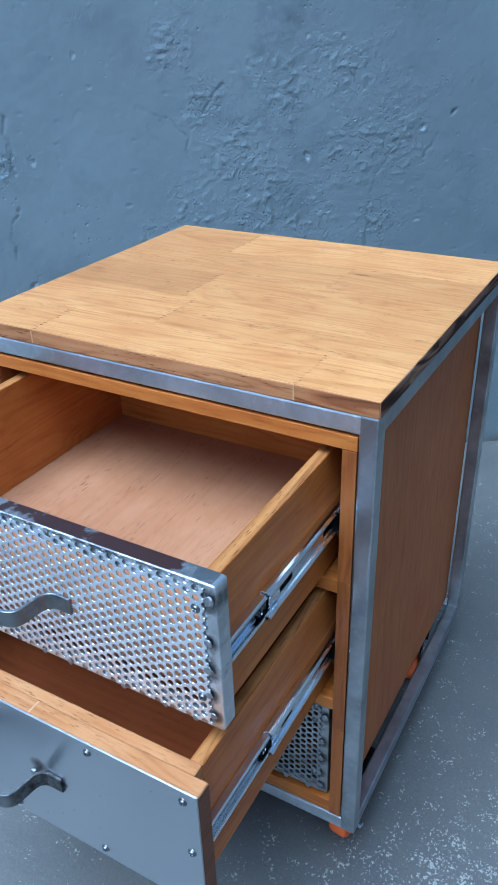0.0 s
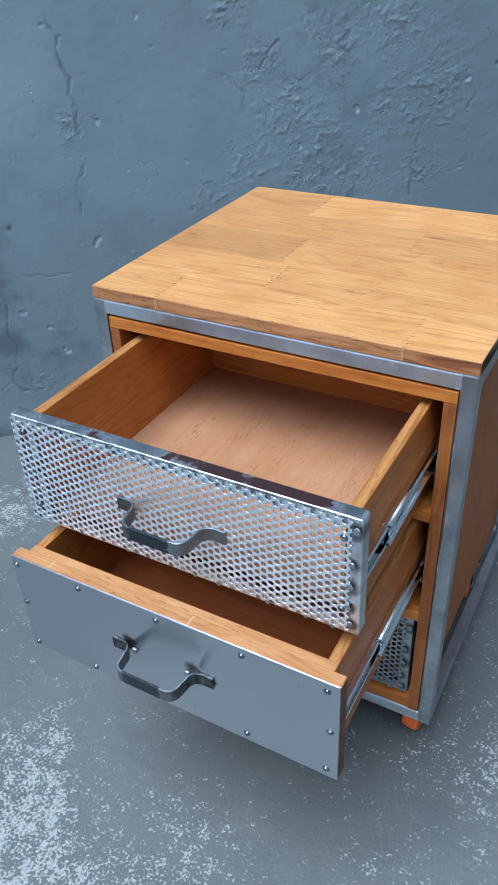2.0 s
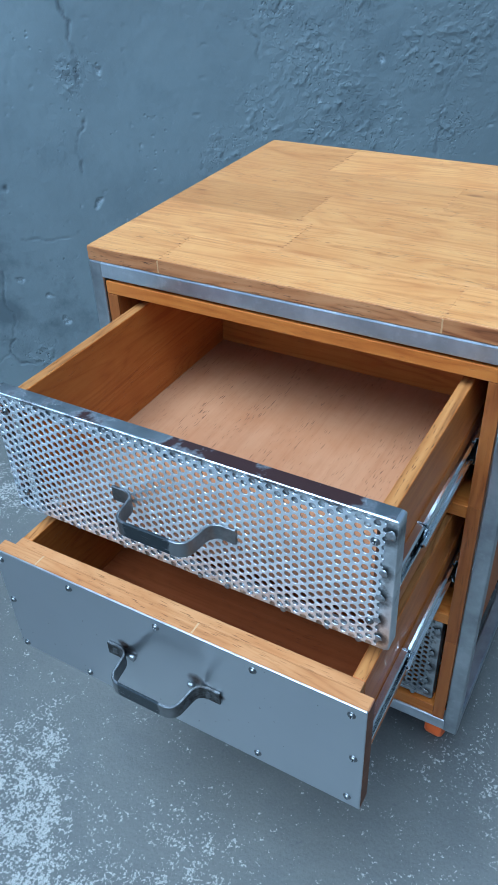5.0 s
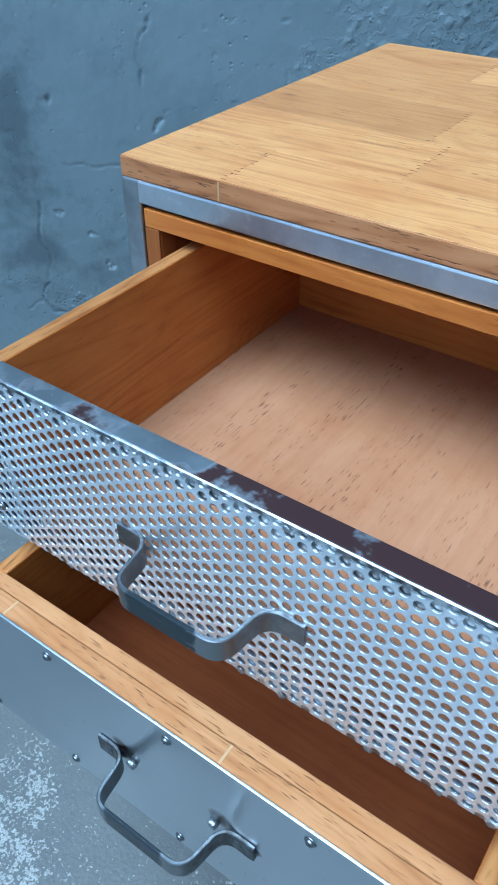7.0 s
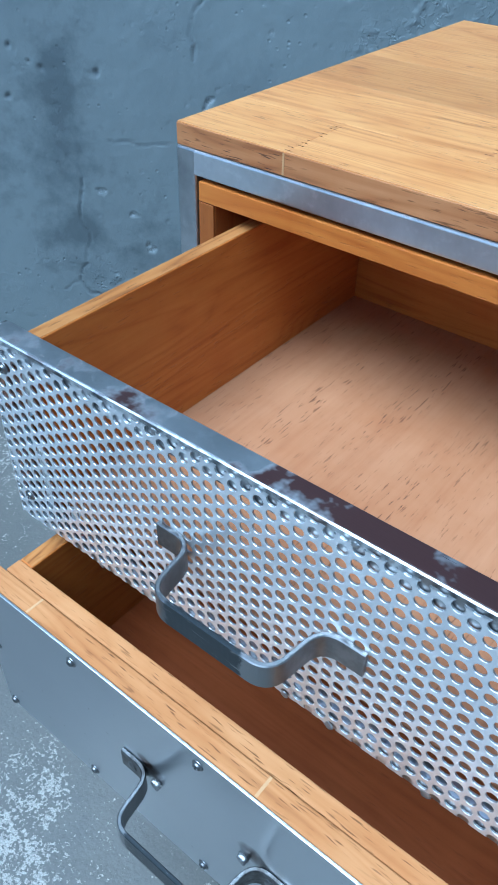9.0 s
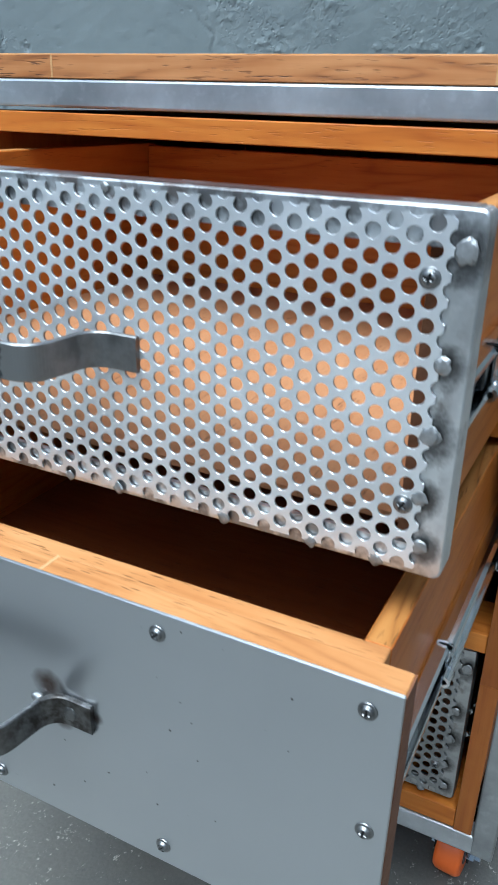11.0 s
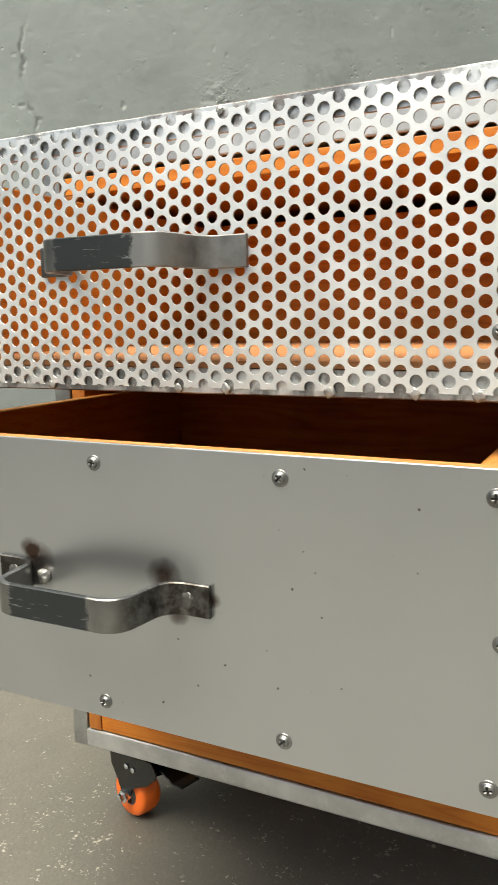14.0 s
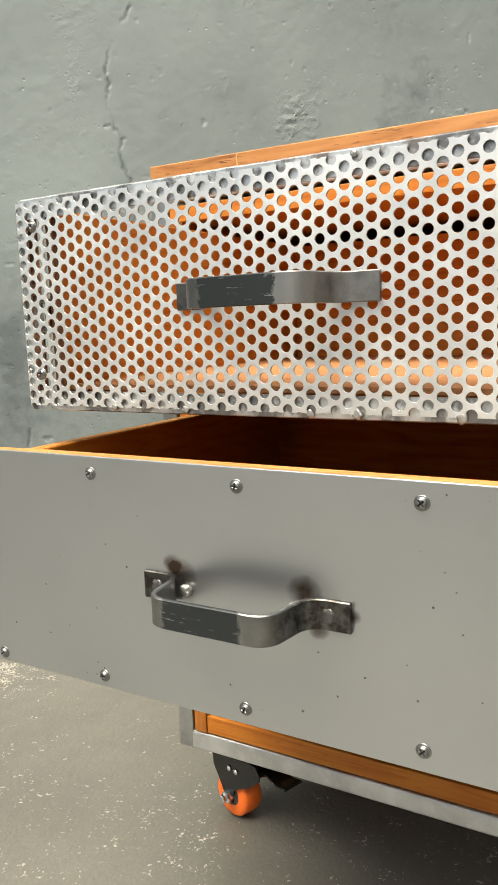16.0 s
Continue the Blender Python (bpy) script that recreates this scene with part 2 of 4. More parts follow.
bar_steel = bar_material("handle_bar_steel", 0.30)
burnt_bar = bar_material("handle_bar_steel_burnt_at_feet", 0.92)
screw_steel = steel("screw_steel", (0.25, 0.25, 0.245), 0.38, 1.0, 0.3, "x").mat
weld_dark = plain("ground_weld_steel", (0.13, 0.128, 0.124), 0.45, 0.9, 260.0, 0.5, 0.0004)
weld_steel = plain("weld_bead_steel", (0.33, 0.33, 0.325), 0.46, 0.85, 300.0, 0.45, 0.0004)
pale_wood = plain("pale_filler_wood", (0.46, 0.27, 0.11), 0.5, 0.0, 200.0, 0.15)
black_paint = plain("black_painted_steel", (0.006, 0.006, 0.0065), 0.17, 0.0, 120.0, 0.3)
orange_rubber = plain("orange_polyurethane", (0.86, 0.155, 0.018), 0.38, 0.0, 80.0, 0.08)
hub_grey = plain("dark_grey_nylon_hub", (0.045, 0.047, 0.05), 0.4)
# hole walls toned apart from the sheet, so rim shading is in the colour
shaded_hole_wall = plain("shaded_punched_edge", (0.34, 0.34, 0.34), 0.45, 0.8, 200.0, 0.4)
painted_recess_shade = plain("painted_recess_shade", (0.02, 0.02, 0.02), 0.6)


def flange_material():
    """Bare angle steel with dark rusty brown mill-scale patches."""
    s = steel("angle_steel_with_mill_scale", (0.52, 0.53, 0.54), 0.30, 1.0, 0.35, "x")
    v = s.coords((1, 1, 1))
    sep = s.node("SeparateXYZ")
    s.link(v, sep.inputs[0])
    half = s.ramp(sep.outputs["X"], [(0.236, 0.0), (0.250, 0.24), (0.400, 0.22), (0.425, 0.0)])
    patch = s.ramp(s.math("ADD", half, s.noise(v, 30.0, 4.0, 0.6)), [(0.505, 0.0), (0.655, 1.0)])
    was = s.bsdf.inputs["Base Color"].links[0].from_socket
    s.set("Base Color", s.mix(patch, was, (0.040, 0.018, 0.016)))
    s.set("Metallic", s.math("SUBTRACT", 1.0, s.math("MULTIPLY", patch, 0.75)))
    return s.mat


angle_steel = flange_material()


BEADS = [(0.4545, 0.6270, 0.0066), (0.4515, 0.5845, 0.0052), (0.4500, 0.5555, 0.0066), (0.4490, 0.5280, 0.0052), (0.4520, 0.5060, 0.0048), (0.30, 0.6385, 0.0030), (0.18, 0.6385, 0.0030),
         (0.434, 0.4946, 0.0046), (0.404, 0.4946, 0.0040), (0.36, 0.4946, 0.0046), (0.30, 0.4948, 0.0044), (0.27, 0.4946, 0.0036), (0.18, 0.4948, 0.0040), (0.12, 0.4950, 0.0034), (0.042, 0.56, 0.0028), (0.042, 0.52, 0.0028)]


def border_material(name, base, down=0.0):
    """Ground angle steel, scorched and smeared where it was welded."""
    s = steel(name, base, 0.33, 0.95, 0.3, "z")
    v = s.coords((1, 1, 1))
    burn = s.ramp(s.noise(v, 62.0, 4.0, 0.6), [(0.47, 0.0), (0.58, 1.0)])
    was = s.bsdf.inputs["Base Color"].links[0].from_socket
    sep = s.node("SeparateXYZ")
    s.link(v, sep.inputs[0])
    seam = s.ramp(sep.outputs["X"], [(0.040, 1.0), (0.046, 0.8), (0.4545, 0.65), (0.4580, 0.05)])
    tint = s.ramp(s.noise(v, 22.0, 3.0), [(0.45, (0.10, 0.10, 0.10)), (0.62, (0.16, 0.10, 0.07))])
    col = s.mix(s.math("MULTIPLY", burn, seam), was, tint)
    wave = s.math("MULTIPLY", s.math("SUBTRACT", s.noise(v, 190.0, 4.0, 0.65), 0.5), 1.5)
    total = None
    for x, z, r in BEADS[:5]:
        dx = s.math("DIVIDE", s.math("SUBTRACT", sep.outputs["X"], x + 0.0012), r * 1.55)
        dz = s.math("DIVIDE", s.math("SUBTRACT", sep.outputs["Z"], z - down - 0.0010), r * 1.75)
        d = s.math("ADD", s.math("MULTIPLY", dx, dx), s.math("MULTIPLY", dz, dz))
        near = s.math("SUBTRACT", 1.25, s.math("ADD", d, wave), True)
        total = near if total is None else s.math("MAXIMUM", total, near)
    s.set("Base Color", s.mix(s.math("MULTIPLY", total, 0.82), col, (0.062, 0.058, 0.056)))
    return s.mat


border_steel = border_material("angle_steel_border", (0.80, 0.81, 0.81))
# border of the bottom drawer, darkened for grime and shade alike
shaded_grimy_border = border_material("shaded_grimy_angle_border", (0.44, 0.44, 0.43), 0.3465)


def plate_material():
    """Matt grey plate of drawer two, with scorched weld marks at the handle's feet, a painted shadow past the right
    foot and small dark specks.
    """
    s = Nodes("matt_grey_steel_plate")
    v = s.coords((1, 1, 1))
    big, fine = s.noise(v, 7.0, 3.0), s.noise(v, 160.0, 3.0)
    col = s.ramp(big, [(0.3, (0.445, 0.458, 0.470)), (0.7, (0.485, 0.499, 0.511))])
    sep = s.node("SeparateXYZ")
    s.link(v, sep.inputs[0])
    total = None
    # the mark at (0.3165, 0.3940) is the right foot end's shadow, painted in
    for cx, cz, grow in ((0.2065, 0.4020, 1.0), (0.2885, 0.4030, 1.0), (0.2960, 0.3830, 1.7), (0.3165, 0.3940, 2.2), (0.2000, 0.4080, 1.5)):
        dx = s.math("MULTIPLY", s.math("SUBTRACT", sep.outputs["X"], cx), 85.0 * grow)
        dz = s.math("MULTIPLY", s.math("SUBTRACT", sep.outputs["Z"], cz), 95.0 * grow)
        r = s.math("ADD", s.math("MULTIPLY", dx, dx), s.math("MULTIPLY", dz, dz))
        near = s.math("SUBTRACT", 1.32, s.math("ADD", r, s.math("MULTIPLY", s.noise(v, 120.0, 4.0), 0.8)), True)
        total = near if total is None else s.math("ADD", total, near, True)
    col = s.mix(s.math("MULTIPLY", total, 0.95), col, (0.048, 0.022, 0.011))
    vor = s.node("TexVoronoi", Scale=88.0)
    wobble = s.node("TexNoise", Scale=420.0)
    s.link(v, wobble.inputs["Vector"])
    shifted = s.node("VectorMath")
    shifted.operation = "MULTIPLY_ADD"
    s.link(wobble.outputs["Color"], shifted.inputs[0])
    shifted.inputs[1].default_value = (0.0016, 0.0016, 0.0016)
    s.link(v, shifted.inputs[2])
    s.link(shifted.outputs[0], vor.inputs["Vector"])
    speck = s.math("MULTIPLY", s.ramp(vor.outputs["Distance"], [(0.045, 1.0), (0.075, 0.0)]), s.ramp(s.noise(v, 17.0, 1.0), [(0.46, 0.0), (0.50, 1.0)]))
    col = s.mix(s.math("MULTIPLY", speck, 0.8), col, (0.05, 0.04, 0.035))
    s.set("Base Color", col)
    s.set("Metallic", 0.93)
    s.set("Roughness", 0.30)
    s.bump((fine, 0.00003))
    return s.mat


plate_steel = plate_material()


def wall_material():
    s = Nodes("painted_rough_plaster")
    v = s.coords((1, 1, 1))
    broad, mid = s.noise(v, 1.7, 3.0, 0.5), s.noise(v, 9.0, 5.0, 0.6)
    col = s.ramp(broad, [(0.32, (0.140, 0.160, 0.161)), (0.68, (0.190, 0.215, 0.213))])
    col = s.mix(s.math("MULTIPLY", s.ramp(mid, [(0.52, 0.0), (0.75, 1.0)]), 0.35), col, (0.088, 0.108, 0.116))
    # brightens the wall colour inside the painted pool of light
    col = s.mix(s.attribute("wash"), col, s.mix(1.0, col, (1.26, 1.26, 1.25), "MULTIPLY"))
    grunge = s.math("ADD", s.attribute("stain"), s.math("MULTIPLY", s.math("SUBTRACT", s.noise(v, 26.0, 6.0, 0.66), 0.5), 1.5))
    col = s.mix(s.math("MULTIPLY", s.ramp(grunge, [(0.30, 0.0), (0.85, 1.0)]), 0.62), col, (0.055, 0.068, 0.075))
    foot = s.math("MULTIPLY", s.attribute("foot"), s.ramp(s.noise(v, 30.0, 5.0, 0.6), [(0.35, 0.2), (0.6, 1.0)]))
    col = s.mix(s.math("MULTIPLY", foot, 0.8), col, (0.085, 0.070, 0.048))
    col = s.mix(s.math("MULTIPLY", s.attribute("crack"), 0.6), col, (0.06, 0.07, 0.075))
    fine = s.noise(v, 150.0, 5.0, 0.65)
    chip = s.math("MULTIPLY", s.attribute("chip"), s.ramp(fine, [(0.40, 0.0), (0.5, 1.0)]))
    col = s.mix(chip, col, (0.29, 0.32, 0.32))
    s.set("Base Color", col)
    s.set("Roughness", s.math("ADD", s.math("MULTIPLY", mid, 0.25), 0.42))
    grit = s.noise(v, 150.0, 6.0, 0.66)
    lump = s.ramp(s.noise(v, 105.0, 4.0, 0.6, 0.2), [(0.53, 0.0), (0.60, 1.0)])
    rough = s.attribute("rough")
    vor = s.node("TexVoronoi", Scale=70.0)
    s.link(v, vor.inputs["Vector"])
    hole = s.math("MULTIPLY", s.ramp(vor.outputs["Distance"], [(0.10, 1.0), (0.22, 0.0)]), s.ramp(s.noise(v, 14.0, 2.0), [(0.56, 0.0), (0.64, 1.0)]))
    small = s.node("TexVoronoi", Scale=135.0)
    s.link(v, small.inputs["Vector"])
    pock = s.math("MULTIPLY", s.ramp(small.outputs["Distance"], [(0.16, 1.0), (0.34, 0.0)]), s.math("MULTIPLY", rough, s.ramp(s.noise(v, 32.0, 3.0), [(0.50, 0.0), (0.58, 1.0)])))
    s.bump((grit, 0.00036), (pock, -0.0014), (hole, -0.0007), (s.math("MULTIPLY", lump, rough), 0.0006), (mid, 0.0002))
    return s.mat


def ground_material():
    s = Nodes("worn_concrete_with_paint_spatter")
    v = s.coords((1, 1, 1))
    broad, mid = s.noise(v, 2.2, 4.0, 0.55), s.noise(v, 16.0, 5.0, 0.6)
    col = s.ramp(broad, [(0.3, (0.084, 0.081, 0.071)), (0.7, (0.120, 0.115, 0.101))])
    col = s.mix(s.math("MULTIPLY", s.ramp(mid, [(0.45, 0.0), (0.75, 1.0)]), 0.4), col, (0.075, 0.075, 0.072))
    col = s.mix(1.0, col, s.ramp(s.noise(v, 340.0, 3.0, 0.7), [(0.3, (0.86, 0.86, 0.86)), (0.7, (1.12, 1.12, 1.12))]), "MULTIPLY")
    paint = s.attribute("paint")
    spots = s.math("ADD", s.math("MULTIPLY", s.noise(v, 230.0, 3.0, 0.6, 0.15), 0.62), s.math("MULTIPLY", s.noise(v, 48.0, 3.0, 0.55), 0.38))
    over = s.math("ADD", spots, s.math("MULTIPLY", paint, 0.152))
    worn = s.ramp(s.noise(v, 620.0, 3.0, 0.7), [(0.38, 0.30), (0.55, 1.0)])
    mask = s.math("MULTIPLY", s.ramp(over, [(0.632, 0.0), (0.680, 1.0)]), worn)
    col = s.mix(s.math("MULTIPLY", mask, 0.90), col, (0.47, 0.44, 0.385))
    pit = s.ramp(s.noise(v, 90.0, 2.0), [(0.24, 1.0), (0.29, 0.0)])
    col = s.mix(s.math("MULTIPLY", pit, 0.5), col, (0.06, 0.06, 0.06))
    s.set("Base Color", col)
    s.set("Roughness", s.math("ADD", s.math("MULTIPLY", mid, 0.25), 0.36))
    s.bump((s.noise(v, 210.0, 4.0), 0.0006), (mask, 0.0005), (mid, 0.0015))
    return s.mat


wall_paint, concrete = wall_material(), ground_material()


# ---- mesh helpers ----
def part(name, bm, material, parent, label="", smooth=False):
    """Links a bmesh as one mesh object under a thing or a part."""
    data = bpy.data.meshes.new(name)
    bm.to_mesh(data)
    bm.free()
    data.materials.append(material)
    if smooth:
        for poly in data.polygons:
            poly.use_smooth = True
    ob = new(name, data)
    ob.parent = parent
    return tagged(ob, label) if label else ob


def again(ob, name, m, parent):
    """Another part on the same mesh."""
    o = new(name, ob.data)
    o.parent = parent
    o.matrix_basis = m
    return o


def add_box(bm, x0, x1, y0, y1, z0, z1, bevel=0.0, segments=2):
    made = bmesh.ops.create_cube(bm, size=1.0)["verts"]
    for v in made:
        v.co = ((x0 + x1) / 2 + v.co.x * (x1 - x0), (y0 + y1) / 2 + v.co.y * (y1 - y0), (z0 + z1) / 2 + v.co.z * (z1 - z0))
    if bevel:
        edges = list({e for v in made for e in v.link_edges})
        bmesh.ops.bevel(bm, geom=edges, offset=bevel, segments=segments, affect="EDGES", profile=0.5)
    return bm


def box(*args, **kw):
    return add_box(bmesh.new(), *args, **kw)


def lathe(profile, segments=32, axis="y"):
    """A turned body: profile of (radius, height along the axis)."""
    bm = bmesh.new()
    rings = []
    for r, h in profile:
        ring = []
        for k in range(segments):
            a = 2 * math.pi * k / segments
            c, s = r * math.cos(a), r * math.sin(a)
            ring.append(bm.verts.new({"y": (c, h, s), "z": (c, s, h), "x": (h, c, s)}[axis]))
        rings.append(ring)
    for a, b in zip(rings, rings[1:]):
        for k in range(segments):
            bm.faces.new((a[k], a[(k + 1) % segments], b[(k + 1) % segments], b[k]))
    for ring in (rings[0], rings[-1]):
        bm.faces.new(ring)
    bmesh.ops.recalc_face_normals(bm, faces=bm.faces)
    return bm


def prism(points, a, b, plane="xz"):
    """An outline extruded between a and b along the axis that the plane leaves out."""
    bm = bmesh.new()

    def put(p, q, h):
        return bm.verts.new({"xz": (p, h, q), "xy": (p, q, h), "yz": (h, p, q)}[plane])

    lo, hi = [put(p, q, a) for p, q in points], [put(p, q, b) for p, q in points]
    n = len(points)
    for k in range(n):
        bm.faces.new((lo[k], lo[(k + 1) % n], hi[(k + 1) % n], hi[k]))
    bm.faces.new(lo)
    bm.faces.new(hi)
    bmesh.ops.recalc_face_normals(bm, faces=bm.faces)
    return bm


def rounded(points, radius, steps=14):
    """An open line with its inner corners rounded."""
    out = [Vector(points[0])]
    for p, c, q in zip(points, points[1:], points[2:]):
        p, c, q = Vector(p), Vector(c), Vector(q)
        a, b = (p - c).normalized(), (q - c).normalized()
        half = a.angle(b) / 2
        reach = min(radius / math.tan(half), (p - c).length * 0.5, (q - c).length * 0.5)
        s, e = c + a * reach, c + b * reach
        for k in range(steps + 1):
            f = k / steps
            out.append(s * (1 - f) ** 2 + c * 2 * f * (1 - f) + e * f ** 2)
    out.append(Vector(points[-1]))
    return out


def strap(line, thick, z0, z1):
    """A flat bar bent along a line in the xy plane."""
    pts = []
    for k, p in enumerate(line):
        d = (line[min(k + 1, len(line) - 1)] - line[max(k - 1, 0)]).normalized()
        pts.append((p, Vector((-d.y, d.x)) * thick / 2))
    bm = bmesh.new()
    b = 0.0006
    rows = []
    for p, n in pts:
        ring = []
        for s, z in ((1, z0 + b), (1, z1 - b), (0.6, z1), (-0.6, z1), (-1, z1 - b), (-1, z0 + b), (-0.6, z0), (0.6, z0)):
            q = p + n * s
            ring.append(bm.verts.new((q.x, q.y, z)))
        rows.append(ring)
    for a, c in zip(rows, rows[1:]):
        for k in range(8):
            bm.faces.new((a[k], a[(k + 1) % 8], c[(k + 1) % 8], c[k]))
    bm.faces.new(rows[0])
    bm.faces.new(rows[-1])
    bmesh.ops.recalc_face_normals(bm, faces=bm.faces)
    return bm


def perforated(x0, x1, z0, z1, y, column, row, pitch=0.00932, step=0.00785, radius=0.00322, thick=0.0013, lean=-0.0050):
    """Sheet with round holes in a staggered pattern that leans a little, cut straight through the holes at its edges."""
    bm = bmesh.new()
    cache = {}

    def vert(x, yy, z):
        z += (x - column) * lean
        key = (round(x * 2e5), round(yy * 2e5), round(z * 2e5))
        if key not in cache:
            cache[key] = bm.verts.new((x, yy, z))
        return cache[key]

    corners = [(step * 2 / 3, 0), (step / 3, pitch / 2), (-step / 3, pitch / 2), (-step * 2 / 3, 0), (-step / 3, -pitch / 2), (step / 3, -pitch / 2)]
    rim = []
    for k in range(6):
        p, q = corners[k], corners[(k + 1) % 6]
        rim += [p, ((p[0] + q[0]) / 2, (p[1] + q[1]) / 2)]

    def ring(r):
        return [(r * math.cos(math.radians(30 * k)), r * math.sin(math.radians(30 * k))) for k in range(12)]

    # the punch rolls the rim of each hole in a little
    lip, hole = ring(radius + 0.00014), ring(radius)
    for i in range(int((column - x0) / step) + 4):
        for j in range(-int((row - z0) / pitch) - 2, int((z1 - row) / pitch) + 3):
            cx, cz = column + (1 - i) * step, row + (j + 0.5 * ((i + 1) % 2)) * pitch
            for k in range(12):
                n = (k + 1) % 12
                loops = ((rim, y), (lip, y), (hole, y + 0.00020), (hole, y + thick), (rim, y + thick))
                for number, ((p, ya), (q, yb)) in enumerate(zip(loops, loops[1:])):
                    quad = [vert(cx + p[k][0], ya, cz + p[k][1]), vert(cx + p[n][0], ya, cz + p[n][1]), vert(cx + q[n][0], yb, cz + q[n][1]), vert(cx + q[k][0], yb, cz + q[k][1])]
                    bm.faces.new(quad).material_index = 1 if number == 2 else 0
    for co, no in (((x0, 0, 0), (-1, 0, 0)), ((x1, 0, 0), (1, 0, 0)), ((0, 0, z0), (0, 0, -1)), ((0, 0, z1), (0, 0, 1))):
        bmesh.ops.bisect_plane(bm, geom=bm.verts[:] + bm.edges[:] + bm.faces[:], plane_co=co, plane_no=no, clear_outer=True)
    return bm


def screw_mesh(radius=0.0042, height=0.0025):
    """Pan head on a thin flange, with a cross recess, facing -y."""
    bm = bmesh.new()
    profile = [(0.0, 1.0), (0.10, 1.0), (0.20, 1.0), (0.30, 0.99), (0.40, 0.97), (0.50, 0.92), (0.58, 0.84), (0.64, 0.72), (0.69, 0.50), (0.72, 0.30), (0.80, 0.26), (0.92, 0.24), (0.98, 0.18), (1.0, 0.0)]
    segments = 40
    rows = []
    for i, (f, g) in enumerate(profile):
        r = radius * f
        ring = []
        for k in range(segments):
            a = 2 * math.pi * k / segments
            x, z = r * math.cos(a), r * math.sin(a)
            h = height * g
            if min(abs(x), abs(z)) < radius * 0.115 and r < radius * 0.46:
                h -= height * 0.55
            ring.append(bm.verts.new((x, -h, z)))
            if i == 0:
                break
        rows.append(ring)
    for k in range(segments):
        bm.faces.new((rows[0][0], rows[1][k], rows[1][(k + 1) % segments]))
    for a, b in zip(rows[1:], rows[2:]):
        for k in range(segments):
            bm.faces.new((a[k], b[k], b[(k + 1) % segments], a[(k + 1) % segments]))
    bmesh.ops.recalc_face_normals(bm, faces=bm.faces)
    return bm


def blob(rx, ry, rz, seed):
    """An uneven weld bead."""
    bm = bmesh.new()
    bmesh.ops.create_icosphere(bm, subdivisions=3, radius=1.0)
    for v in bm.verts:
        k = 1 + 0.36 * noise.noise(v.co * 1.9 + Vector((seed * 3.1, 0, 0))) + 0.16 * noise.noise(v.co * 5.0 + Vector((0, seed * 1.7, 0)))
        v.co = (v.co.x * rx * k, v.co.y * ry * k, v.co.z * rz * k)
    return bm


# ---- wall and ground ----
def value_noise(u, v, scale, seed):
    """Smooth lattice noise between -1 and 1 for arrays of places."""
    rng = np.random.RandomState(seed)
    table = rng.rand(256, 256) * 2 - 1
    a, b = u * scale + 100.0, v * scale + 100.0
    i, j = np.floor(a).astype(int), np.floor(b).astype(int)
    f, g = a - i, b - j
    f, g = f * f * (3 - 2 * f), g * g * (3 - 2 * g)
    i0, i1, j0, j1 = i % 256, (i + 1) % 256, j % 256, (j + 1) % 256
    return (table[i0, j0] * (1 - f) + table[i1, j0] * f) * (1 - g) + (table[i0, j1] * (1 - f) + table[i1, j1] * f) * g


def fractal(u, v, scale, seed, octaves=4):
    return sum(value_noise(u, v, scale * 2.1 ** k, seed + k) * 0.55 ** k for k in range(octaves))


def line_distance(u, v, line):
    best = np.full(u.shape, 9.0)
    for (a, b), (c, d) in zip(line, line[1:]):
        l2 = (c - a) ** 2 + (d - b) ** 2
        f = np.clip(((u - a) * (c - a) + (v - b) * (d - b)) / l2, 0, 1)
        best = np.minimum(best, np.hypot(u - a - f * (c - a), v - b - f * (d - b)))
    return best


def grid_object(name, us, vs, place, depth_faces, material, attributes):
    """A sheet over the steps us and vs; place gives its points, attributes named values per point."""
    uu, vv = np.meshgrid(us, vs, indexing="ij")
    pts = place(uu, vv).reshape(-1, 3)
    n, m = len(us), len(vs)
    idx = np.arange(n * m).reshape(n, m)
    quads = np.stack([idx[:-1, :-1], idx[1:, :-1], idx[1:, 1:], idx[:-1, 1:]], -1).reshape(-1, 4)
    data = bpy.data.meshes.new(name)
    verts, faces = pts.tolist(), quads.tolist()
    depth_faces(verts, faces, idx)
    data.from_pydata(verts, [], faces)
    data.materials.append(material)
    data.polygons.foreach_set("use_smooth", [True] * len(faces))
    for key, values in attributes(uu, vv).items():
        layer = data.attributes.new(key, "FLOAT", "POINT")
        full = np.zeros(len(verts), np.float32)
        full[: n * m] = values.ravel()
        layer.data.foreach_set("value", full)
    data.update()
    return new(name, data)


WALL_YAW, WALL_AWAY = radians(37.0), 0.768
WALL_ALONG = np.array([math.cos(WALL_YAW), math.sin(WALL_YAW), 0.0])
WALL_OUT = np.array([-math.sin(WALL_YAW), math.cos(WALL_YAW), 0.0])
